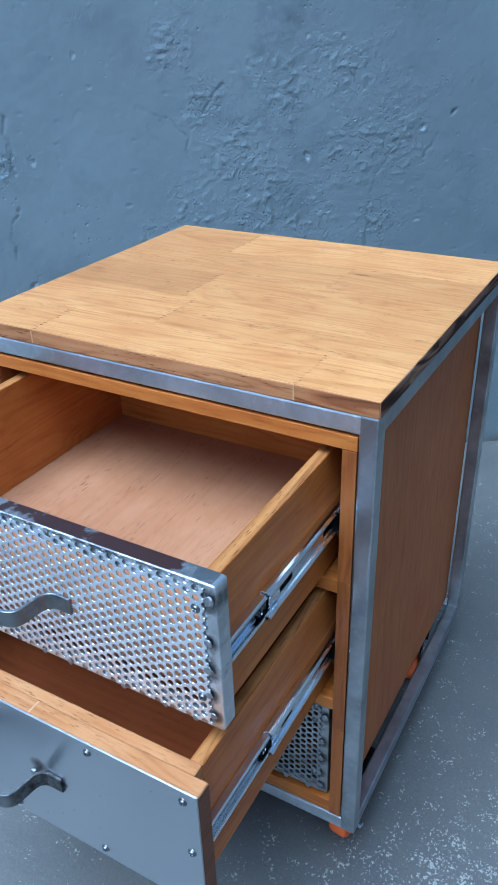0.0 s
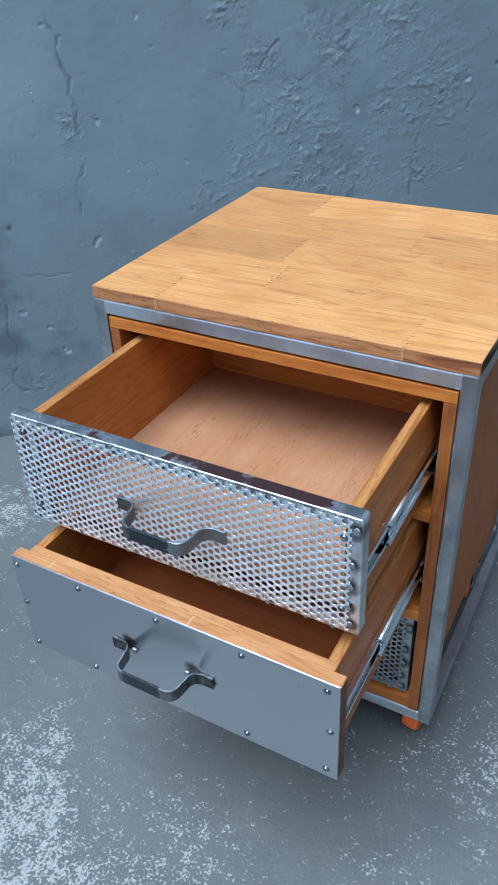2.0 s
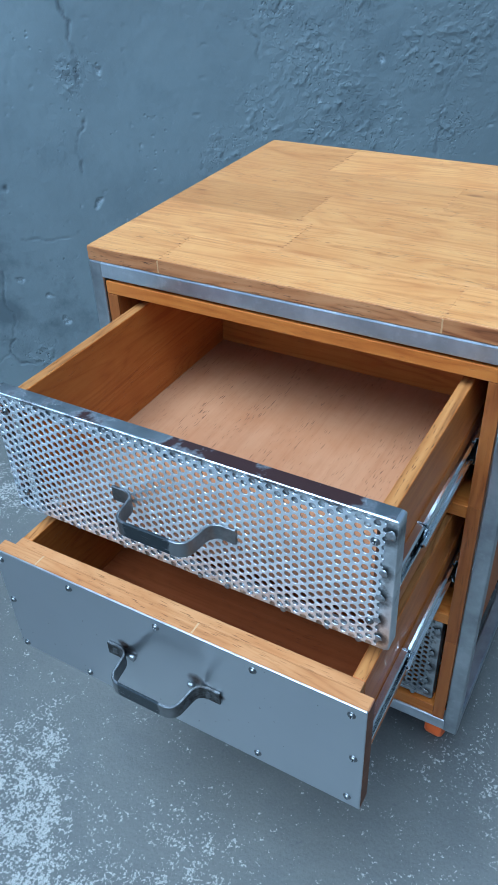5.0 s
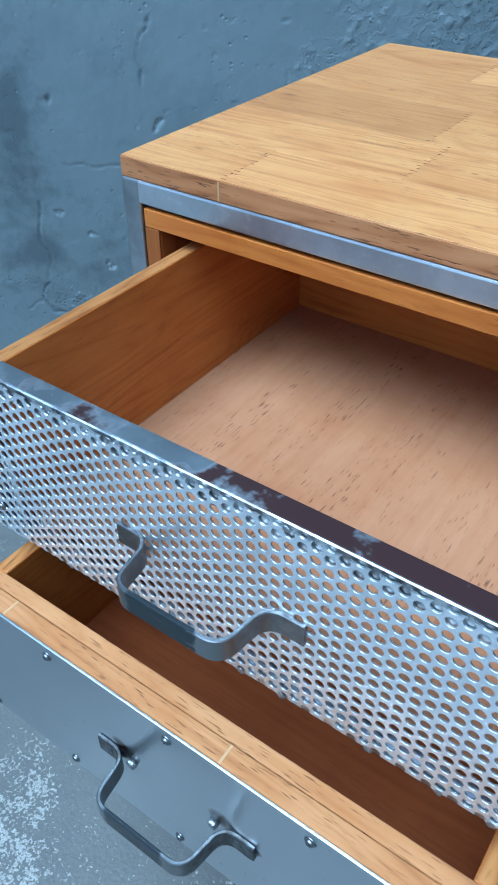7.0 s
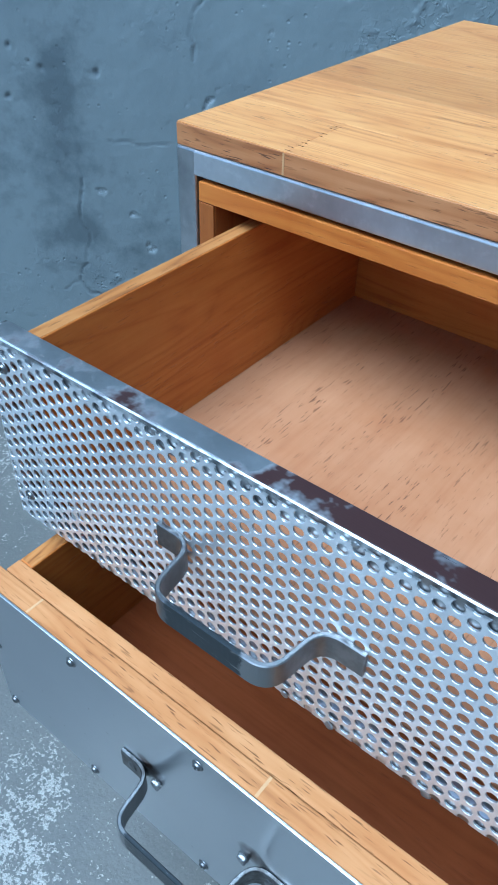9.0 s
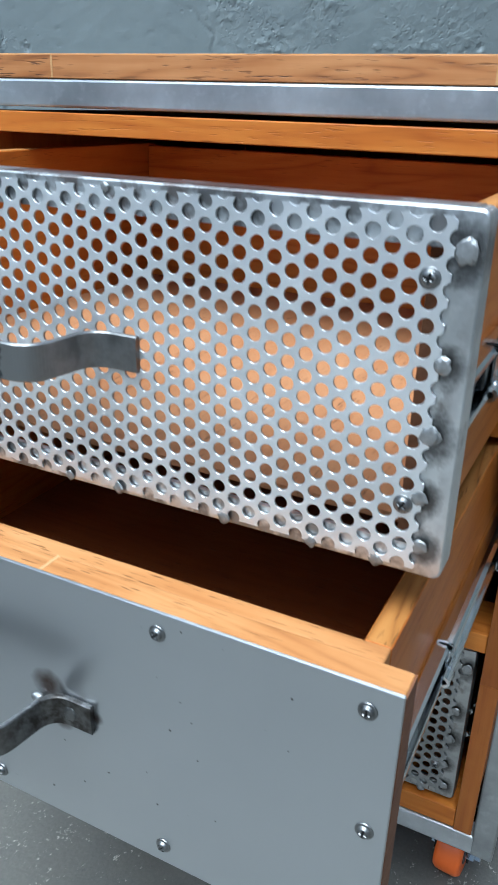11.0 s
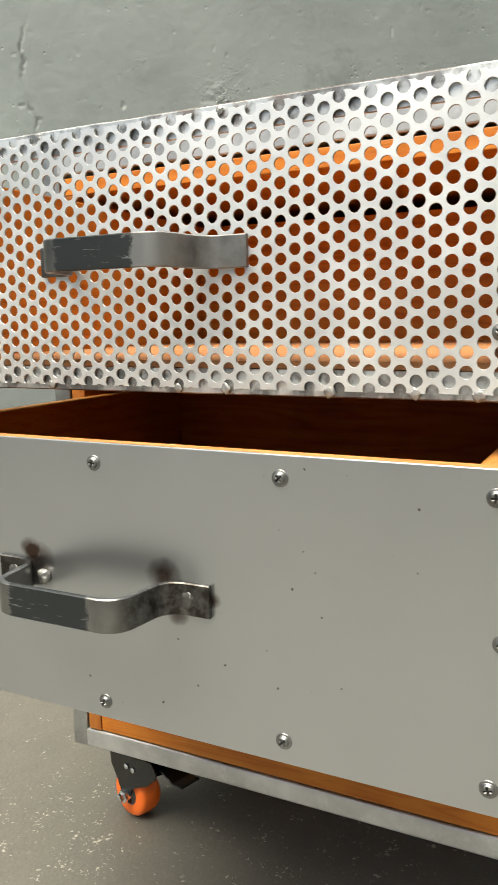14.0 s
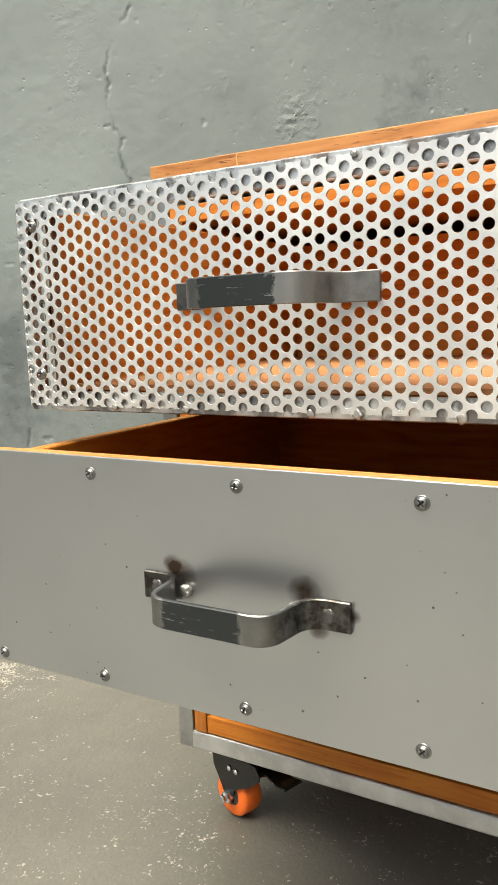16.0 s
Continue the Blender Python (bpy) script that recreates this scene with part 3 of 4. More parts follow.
CRACKS = [
    [(-0.026, 1.139), (-0.073, 1.05), (-0.071, 1.0), (-0.081, 0.952), (-0.057, 0.888), (-0.042, 0.799), (-0.039, 0.666), (-0.064, 0.597), (-0.060, 0.553)],
    [(-0.269, 0.40), (-0.269, 0.374), (-0.274, 0.288), (-0.262, 0.245), (-0.271, 0.22), (-0.290, 0.154), (-0.275, 0.134), (-0.242, 0.128)],
    [(0.214, 0.818), (0.244, 0.820), (0.275, 0.811), (0.305, 0.771), (0.310, 0.733)],
    [(0.384, 0.870), (0.356, 0.851), (0.338, 0.820)],
    [(0.740, 0.753), (0.700, 0.678), (0.683, 0.606), (0.685, 0.536)],
    [(-0.210, 0.426), (-0.176, 0.424), (-0.150, 0.419), (-0.104, 0.424)],
    [(-0.346, 0.371), (-0.305, 0.372)],
    [(-0.290, 0.154), (-0.325, 0.142)],
    [(0.827, 0.766), (0.799, 0.716)],
]
# patches where the plaster is pitted: (along, up, radius)
ROUGH = [(0.347, 0.82, 0.06), (0.385, 0.75, 0.07), (0.451, 0.634, 0.09), (0.735, 0.754, 0.07), (0.315, 0.63, 0.06), (0.626, 0.878, 0.06), (0.283, 0.94, 0.05), (0.644, 0.73, 0.07),
         (0.556, 0.583, 0.06), (0.233, 0.57, 0.05), (0.498, 0.852, 0.06), (-0.057, 0.741, 0.03), (0.70, 0.60, 0.05), (-0.23, 0.14, 0.04)]
DOTS = [(-0.309, 0.544, 0.004), (-0.355, 0.571, 0.0035), (-0.329, 0.555, 0.0025), (-0.377, 0.500, 0.004), (-0.228, 0.538, 0.005), (0.86, 0.80, 0.004)]
CHIPS = [(0.551, 0.729, 0.007), (-0.006, 0.748, 0.005), (-0.039, 0.492, 0.006), (-0.183, 0.295, 0.006), (-0.231, 0.336, 0.006),
         (-0.154, 0.227, 0.007), (0.795, 0.770, 0.005), (0.43, 0.66, 0.004), (0.10, 0.93, 0.004), (0.62, 0.95, 0.004)]


def wall_marks(u, z):
    ju, jz = u + 0.006 * fractal(u, z, 40, 31, 3), z + 0.006 * fractal(u, z, 40, 37, 3)
    crack = np.zeros(u.shape)
    for line, deep in zip(CRACKS, (1.0, 0.9, 0.7, 0.6, 0.5, 0.45, 0.5, 0.5, 0.5)):
        broken = np.clip(0.75 + fractal(u, z, 22, 43, 2), 0, 1)
        crack = np.maximum(crack, np.exp(-((line_distance(ju, jz, line) / 0.0017) ** 2)) * broken * deep)
    chip = np.zeros(u.shape)
    for a, b, r in CHIPS:
        chip = np.maximum(chip, (np.hypot(ju - a, (jz - b) * 0.8) < r).astype(float))
    fleck = (value_noise(u, z, 80, 51) > 0.955) & (value_noise(u, z, 4, 53) > 0.0)
    chip = np.maximum(chip, fleck * 0.8)
    rough = np.zeros(u.shape)
    for a, b, r in ROUGH:
        rough = np.maximum(rough, np.exp(-(((u - a) / r) ** 2 + ((z - b) / (r * 1.2)) ** 2)))
    rough = np.clip(rough * 1.25 + 0.35 * fractal(u, z, 14, 61, 3) - 0.05, 0, 1)
    for a, b, r in DOTS:
        crack = np.maximum(crack, 1.2 * np.exp(-((np.hypot(ju - a, jz - b) / r) ** 2)))
    stain = 0.9 * np.exp(-(((u + 0.27) / 0.06) ** 2 + ((z - 0.50) / 0.13) ** 2)) + 0.85 * np.exp(-(((u + 0.24) / 0.13) ** 2 + ((z - 0.27) / 0.13) ** 2)) + 0.5 * np.exp(-(((u + 0.42) / 0.08) ** 2 + ((z - 0.42) / 0.10) ** 2)) + 0.5 * np.exp(-(((u - 0.50) / 0.10) ** 2 + ((z - 0.80) / 0.5) ** 2))
    stain = np.clip(stain * (0.75 + 0.6 * fractal(u, z, 9, 71, 4)) + 0.45 * np.exp(-((z / 0.06) ** 2)), 0, 1)
    return crack, chip, rough, stain


def wall_place(u, z):
    crack, chip, rough, stain = wall_marks(u, z)
    relief = 0.0030 * fractal(u, z, 2.0, 11, 2) + 0.00018 * np.tanh(5 * fractal(u, z, 6.0, 17, 4)) + 0.00022 * fractal(u, z, 70, 23, 3)
    lumps = np.clip(fractal(u, z, 95, 29, 3) - 0.30, 0, 0.5)
    relief = relief + 0.0033 * lumps * rough - 0.0030 * crack - 0.002 * chip
    pits = np.clip(value_noise(u, z, 120, 83) - 0.86, 0, 1)
    relief = relief - 0.012 * pits
    away = WALL_AWAY - relief
    return u[..., None] * WALL_ALONG + away[..., None] * WALL_OUT + z[..., None] * np.array([0, 0, 1.0])


def wall_depth(verts, faces, idx):
    ring = np.concatenate([idx[:, 0], idx[-1, 1:], idx[-2::-1, -1], idx[0, -2:0:-1]]).tolist()
    start = len(verts)
    for k in ring:
        verts.append((np.array(verts[k]) + WALL_OUT * 0.16).tolist())
    n = len(ring)
    for k in range(n):
        faces.append((ring[k], start + k, start + (k + 1) % n, ring[(k + 1) % n]))
    faces.append(tuple(start + k for k in range(n)))


def wall_attributes(u, z):
    crack, chip, rough, stain = wall_marks(u, z)
    # lighter pool: stronger light on the left, painted together with patchy wall paint
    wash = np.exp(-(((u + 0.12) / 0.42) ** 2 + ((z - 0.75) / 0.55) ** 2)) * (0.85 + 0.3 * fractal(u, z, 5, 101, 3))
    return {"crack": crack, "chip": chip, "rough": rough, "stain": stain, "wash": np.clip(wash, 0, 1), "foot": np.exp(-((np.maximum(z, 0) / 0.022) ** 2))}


wall_us = np.concatenate([np.linspace(-11.6, -0.75, 50)[:-1], np.arange(-0.75, 1.25, 0.0032), np.linspace(1.25, 7.0, 40)])
wall_zs = np.concatenate([[-0.05], np.arange(0.004, 1.30, 0.0032), np.linspace(1.30, 3.0, 20)])
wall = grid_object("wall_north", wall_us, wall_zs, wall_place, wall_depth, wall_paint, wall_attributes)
tagged(wall, "rough plaster wall painted slate blue-grey, cracked and chipped", "wall", kind="structure")

# two unseen walls, added to limit low skylight and give the steel reflections
pale_added_paint = plain("pale_added_wall", (0.62, 0.62, 0.60), 0.85, 0.0, 3.0, 0.12, 0.002)
dark_added_paint = plain("dark_added_wall", (0.42, 0.415, 0.40), 0.85, 0.0, 3.0, 0.15, 0.002)
for name, a, b, high, paint, label in (
    ("wall_south", (-9.3, -6.2), (2.6, -6.2), 3.0, pale_added_paint, "plain pale rendered yard wall"),
    ("wall_east", (2.6, -6.2), (2.6, 2.9), 3.2, dark_added_paint, "plain weathered dark rendered yard wall"),
):
    a, b = Vector((*a, 0)), Vector((*b, 0))
    run = (b - a).length
    ob = part(name, box(0, run, -0.08, 0.08, -0.05, high), paint, None)
    ob.matrix_basis = Matrix.Translation(a) @ Matrix.Rotation(math.atan2(b.y - a.y, b.x - a.x), 4, "Z")
    tagged(ob, label, "wall", kind="structure")

PAINT = [(0.24, -0.29, 0.10, 0.65), (-0.52, 0.18, 0.10, 0.75), (0.62, 0.04, 0.14, 0.75),
         (0.14, -0.42, 0.20, 0.6), (0.50, 0.35, 0.25, 0.25), (-0.30, -0.10, 0.15, 0.15), (0.42, 0.95, 0.15, 0.35), (-0.35, -0.5, 0.25, 0.3), (0.75, -0.25, 0.3, 0.45)]


GROUND = 0.006


def ground_place(x, y):
    core = np.exp(-((np.hypot(x, y) / 3.0) ** 4))
    z = GROUND + core * (0.0012 * fractal(x, y, 6.0, 91, 3) + 0.0005 * fractal(x, y, 45.0, 95, 2)) - 0.0015
    return np.stack([x, y, z], -1)


def ground_attributes(x, y):
    paint = np.zeros(x.shape)
    for a, b, r, k in PAINT:
        paint = np.maximum(paint, k * np.exp(-(((x - a) / r) ** 2 + ((y - b) / r) ** 2)))
    # one old spill with a straight edge
    across, down = -0.745 * (x + 0.06) - 0.667 * (y + 0.159), 0.667 * (x + 0.06) - 0.745 * (y + 0.159)
    spill = np.clip(across / 0.012, 0, 1) * np.clip((0.20 - across) / 0.06, 0, 1) * np.clip((down + 0.03) / 0.09, 0, 1) * np.clip((0.55 - down) / 0.2, 0, 1)
    paint = np.maximum(paint, 0.72 * spill)
    return {"paint": np.clip(paint + 0.22 * fractal(x, y, 5.0, 97, 3) + 0.12, 0, 1)}


ground_steps = np.concatenate([[-2000, -300, -60, -15, -5], np.linspace(-3, -1.2, 12)[:-1], np.arange(-1.2, 1.6, 0.012), np.linspace(1.6, 3, 10), [5, 15, 60, 300, 2000]])
ground = grid_object("ground", ground_steps, ground_steps, ground_place, lambda *a: None, concrete, ground_attributes)
tagged(ground, "worn grey concrete ground spattered with white paint", "ground", kind="structure")

# ---- the drawer cabinet ----
cabinet = new("drawer_cabinet")
tagged(cabinet, "wood and steel drawer cabinet on casters, two drawers pulled open", "cabinet")

XL, W, D, Z0, Z1, T, TZ = -0.003, 0.5005, 0.457, 0.102, 0.685, 0.0185, 0.020
# the frame stands a little behind the top at the back
DF = D + 0.005
X0, X1, XS = 0.0176, 0.4808, 0.0149

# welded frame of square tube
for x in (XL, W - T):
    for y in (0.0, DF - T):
        part("post", box(x, x + T, y, y + T, Z0, Z1, bevel=0.0018), tube_z_shaded, cabinet, "bare square steel tube post")
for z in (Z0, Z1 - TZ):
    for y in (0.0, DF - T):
        part("rail", box(XL + T - 0.003, W - T + 0.003, y + 0.0003, y + T - 0.0004, z + 0.0004, z + TZ - 0.0004, bevel=0.0018), tube_x_lit, cabinet, "bare square steel tube rail")
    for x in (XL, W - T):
        part("rail", box(x + 0.0003, x + T - 0.0003, T - 0.003, DF - T + 0.003, z + 0.0004, z + TZ - 0.0004, bevel=0.0018), tube_y_shaded, cabinet, "bare square steel tube rail")

# wooden top glued up from strips
TOP_ROWS = [(0.0025, 0.078, (XL, 0.0955, 0.416, W - 0.0005)), (0.078, 0.166, (XL, 0.205, W - 0.0005)), (0.166, 0.262, (XL, 0.185, W - 0.0005)), (0.262, 0.352, (XL, 0.33, W - 0.0005)), (0.352, D, (XL, 0.14, W - 0.0005))]
for y0, y1, ends in TOP_ROWS:
    for a, b in zip(ends, ends[1:]):
        part("top_plank", box(a, b, y0, y1, Z1, Z1 + 0.0165, bevel=0.00018, segments=1), wood_top, cabinet, "honey-varnished pine strip of the top")

# dark dashes of the finger joints between strips
rng = random.Random(12)
joint = bmesh.new()
for y0, y1, ends in TOP_ROWS:
    for x in ends[1:-1]:
        count = int((y1 - y0) / 0.0062)
        for k in range(count):
            if rng.random() < 0.72:
                y, dx = y0 + (k + 0.5) * (y1 - y0) / count, rng.uniform(-0.002, 0.002)
                half = rng.uniform(0.0015, 0.0038)
                add_box(joint, x + dx - half, x + dx + half, y - 0.0003, y + 0.0003, Z1 + 0.0158, Z1 + 0.01658)
tagged(part("finger_joint_marks", joint, end_grain, cabinet), "dark finger-joint marks between the strips", kind="stuff")

for a, b in ((XL, 0.0955), (0.0955, 0.416), (0.416, W - 0.0005)):
    part("edge_strip", box(a + 0.0002, b - 0.0002, 0.0012, 0.0024, Z1 + 0.0002, Z1 + 0.0158, bevel=0.0004), wood_band if a < 0.4 else red_band, cabinet, "brown edge grain of the top")
for x in (0.0955, 0.416):
    part("glue_line", box(x - 0.0008, x + 0.0008, 0.0009, 0.0026, Z1 + 0.0006, Z1 + 0.0154), pale_wood, cabinet, "pale glue line in the front edge")
for y0, y1, ends in TOP_ROWS:
    part("end_strip", box(W - 0.0007, W + 0.0005, y0 + 0.0002, y1 - 0.0002, Z1 + 0.0002, Z1 + 0.0158, bevel=0.0004), end_grain, cabinet, "dark end grain of the top")

# carcass inside the frame
part("side_panel", box(X0 + 0.003, X0 + XS, 0.003, D - 0.006, 0.1240, 0.6465, bevel=0.0008), wood_side, cabinet, "brown varnished wooden side panel")
part("side_panel", box(X1 - XS, X1 - 0.003, 0.003, D - 0.006, 0.1285, 0.6465, bevel=0.0008), wood_side, cabinet, "brown varnished wooden side panel")
for x in (X0, X1 - XS):
    # each stile is jointed from three lengths
    for za, zb in ((0.1228, 0.2752), (0.2755, 0.4927), (0.4930, 0.6463)):
        part("stile", box(x + 0.0002, x + XS - 0.0002, 0.0008, 0.0026, za, zb, bevel=0.0003), wood_z, cabinet)
part("top_panel", box(X0, X1, 0.001, D - 0.006, 0.6467, 0.6620, bevel=0.0008), wood_x, cabinet)
part("bottom_panel", box(X0 + XS + 0.0002, X1 - XS - 0.0002, 0.002, D - 0.006, 0.1228, 0.1420, bevel=0.0008), wood_x, cabinet)
part("back_panel", box(X0 + XS + 0.0002, X1 - XS - 0.0002, D - 0.018, D - 0.007, 0.1422, 0.6465), wood_z, cabinet)
for z in (0.4725, 0.3005):
    part("cross_rail", box(X0 + XS + 0.0002, X1 - XS - 0.0002, 0.004, 0.05, z, z + 0.0165, bevel=0.001), wood_x, cabinet)


def channel(height, width, thick, y0, y1, x, facing):
    """A C-shaped slide profile with rolled flanges: web at x, flanges towards facing (+1 or -1)."""
    h, t, w, s = height / 2, thick, width, facing
    outer, inner = [], []
    for k in range(9):
        a = math.pi * (k / 8)
        outer.append((w / 2 - w / 2 * math.cos(a), h - w * 0.30 + w * 0.30 * math.sin(a)))
        inner.append((w / 2 - (w / 2 - t) * math.cos(a), h - w * 0.30 + (w * 0.30 - t) * math.sin(a)))
    lip = h * 0.62
    top = [(0, 0.0)] + outer + [(w, lip), (w - t, lip)] + inner[::-1] + [(t, h * 0.5), (t * 1.9, h * 0.38), (t * 1.9, 0.0)]
    low = [(p, -q) for p, q in top[::-1]][1:-1]
    pts = [(x + s * p, q) for p, q in top + low]
    return prism(pts, y0, y1, "xz")


def pressed(line, thick, y0, y1, x, facing):
    """A bent strip of sheet: line of (depth from x, height), drawn out from y0 to y1."""
    pts = [Vector(p) for p in line]
    side = []
    for k, p in enumerate(pts):
        d = (pts[min(k + 1, len(pts) - 1)] - pts[max(k - 1, 0)]).normalized()
        side.append(Vector((-d.y, d.x)) * thick / 2)
    ring = [p + n for p, n in zip(pts, side)] + [p - n for p, n in zip(pts[::-1], side[::-1])]
    return prism([(x + facing * p.x, p.y) for p in ring], y0, y1, "xz")


def merge(bm, other):
    data = bpy.data.meshes.new("tmp")
    other.to_mesh(data)
    other.free()
    bm.from_mesh(data)
    bpy.data.meshes.remove(data)
    return bm


MIDDLE_RIB = [(0.0112, 0.0114), (0.0112, 0.0132), (0.0104, 0.0138), (0.0064, 0.0140), (0.0040, 0.0135), (0.0026, 0.0125), (0.0019, 0.0110), (0.0022, 0.0097), (0.0034, 0.0086), (0.0050, 0.0078), (0.0056, 0.0068), (0.0056, 0.0032)]
MIDDLE_WEB = MIDDLE_RIB + [(p, -q) for p, q in MIDDLE_RIB[::-1]]
INNER_RIB = [(0.0054, 0.0082), (0.0050, 0.0110), (0.0060, 0.0122), (0.0118, 0.0122), (0.0128, 0.0112), (0.0128, 0.0056), (0.0110, 0.0040)]
INNER_WEB = INNER_RIB + [(p, -q) for p, q in INNER_RIB[::-1]]


def slide(drawer, z, pull, right, mouth):
    """A telescopic slide, drawn out with its drawer."""
    edge, wall = (0.4635, X1 - XS) if right else (0.0365, X0 + XS)
    s = -1 if right else 1

    def span(a, b):
        return min(edge + s * a, edge + s * b), max(edge + s * a, edge + s * b)

    ym, back = mouth, min(mouth + 0.379, 0.43)
    middle = pressed(MIDDLE_WEB, 0.0011, ym, ym + 0.020, edge, s)
    for a, b in ((0.020, 0.044), (0.110, 0.134)):
        # slots through the web, with whole profile between them
        for sign in (1, -1):
            merge(middle, pressed([(p, sign * q) for p, q in MIDDLE_RIB], 0.0011, ym + a, ym + b, edge, s))
    merge(middle, pressed(MIDDLE_WEB, 0.0011, ym + 0.044, ym + 0.110, edge, s))
    merge(middle, pressed(MIDDLE_WEB, 0.0011, ym + 0.134, back, edge, s))
    for name, bm, label in (
        ("slide_outer", channel(0.0340, abs(edge - wall) + 0.0016, 0.0006, max(0.006, ym), 0.395, wall + s * 0.0001, s), "zinc-plated outer slide channel"),
        ("slide_middle", middle, "zinc-plated middle slide with pressed ridges and slots"),
        ("slide_inner", pressed(INNER_WEB, 0.0011, 0.012 - pull, min(0.39 - pull, 0.43), edge, s), "zinc-plated inner slide channel"),
        # pressed stop at the mouth of the middle profile, cut in at its waist
        ("slide_stop", merge(pressed([(p, q * 1.03) for p, q in MIDDLE_RIB[:10]], 0.0018, ym - 0.0036, ym + 0.004, edge, s), pressed([(p, -q * 1.03) for p, q in MIDDLE_RIB[:11]], 0.0018, ym - 0.0060, ym + 0.003, edge, s)), "pressed slide stop"),
    ):
        bmesh.ops.translate(bm, verts=bm.verts, vec=(0, 0, z))
        part(name, bm, zinc, drawer, label)
    part("slide_catch", box(*span(0.0072, 0.0108), ym - 0.012, ym + 0.006, z - 0.0080, z + 0.0065, bevel=0.001), black_paint, drawer, "black slide catch")
    part("ball_cage", box(*span(0.0078, 0.0088), ym + 0.006, ym + 0.10, z - 0.0088, z + 0.0088, bevel=0.0004), hub_grey, drawer, "dark ball cage")
    for dz in (0.0070, -0.0080):
        part("release_tab", box(*span(0.0026, 0.0046), ym + 0.004, ym + 0.014, z + dz - 0.0014, z + dz + 0.0014, bevel=0.0004), zinc, drawer, "pressed tab at the mouth of the slide")


screw_data = None


def screw(parent, x, y, z, turn):
    global screw_data
    m = Matrix.Translation((x, y, z)) @ Matrix.Rotation(turn, 4, "Y")
    if screw_data is None:
        screw_data = part("screw", screw_mesh(), screw_steel, parent, "cross-head steel screw", True)
        screw_data.matrix_basis = m
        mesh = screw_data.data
        # the cross is coloured dark, so the recess's shade is in the material
        mesh.materials.append(painted_recess_shade)
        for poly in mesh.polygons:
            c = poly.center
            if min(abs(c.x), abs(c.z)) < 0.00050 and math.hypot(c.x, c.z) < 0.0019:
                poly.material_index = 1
    else:
        tagged(again(screw_data, "screw", m, parent), "cross-head steel screw")


def handle(parent, x, y, z, material):
    """Bent flat-bar pull with its feet on the front."""
    line = rounded([(0.0, 0.0), (0.025, 0.0), (0.030, -0.037), (0.106, -0.037), (0.111, 0.0), (0.136, 0.0)], 0.014)
    bm = strap([p + Vector((x, y - 0.0016)) for p in line], 0.0030, z - 0.0086, z + 0.0086)
    part("handle", bm, material, parent, "bent flat-bar steel pull handle")


def drawer_box(name, pull, zb, zt, y_front, label, base):
    """Sides and back of a drawer in one wooden box, with a plywood bottom."""
    xa, xb, t = 0.0500, 0.4500, 0.0125
    yb = 0.400 - pull
    ob = new(name)
    ob.parent = cabinet
    tagged(ob, label)
    part("drawer_side", box(xa, xa + t, y_front, yb, zb, zt, bevel=0.0008), wood_y, ob, "amber wooden drawer side")
    part("drawer_side", box(xb - t, xb, y_front, yb, zb, zt, bevel=0.0008), wood_y, ob, "amber wooden drawer side")
    for x in (xa, xb - t):
        part("side_edge", box(x + 0.0006, x + t - 0.0006, y_front + 0.001, yb - 0.001, zt - 0.0006, zt + 0.0003, bevel=0.0003), wood_edge_y, ob, "pale top edge of the drawer side")
    for x in (xa, xb - t):
        part("side_end", box(x + 0.0005, x + t - 0.0005, y_front - 0.0008, y_front + 0.0004, zb + 0.0010, zt - 0.0012), board_end, ob, "dull brown sawn end of the drawer side")
    part("drawer_back", box(xa + t + 0.0002, xb - t - 0.0002, yb - t, yb - 0.0004, zb + 0.0005, zt - 0.002, bevel=0.0008), wood_x, ob, "amber wooden drawer back")
    part("drawer_bottom", box(xa + t + 0.0002, xb - t - 0.0002, y_front + 0.0005, yb - t - 0.0002, zb + 0.0120, zb + 0.0160), base, ob, "thin plywood drawer bottom")
    return ob


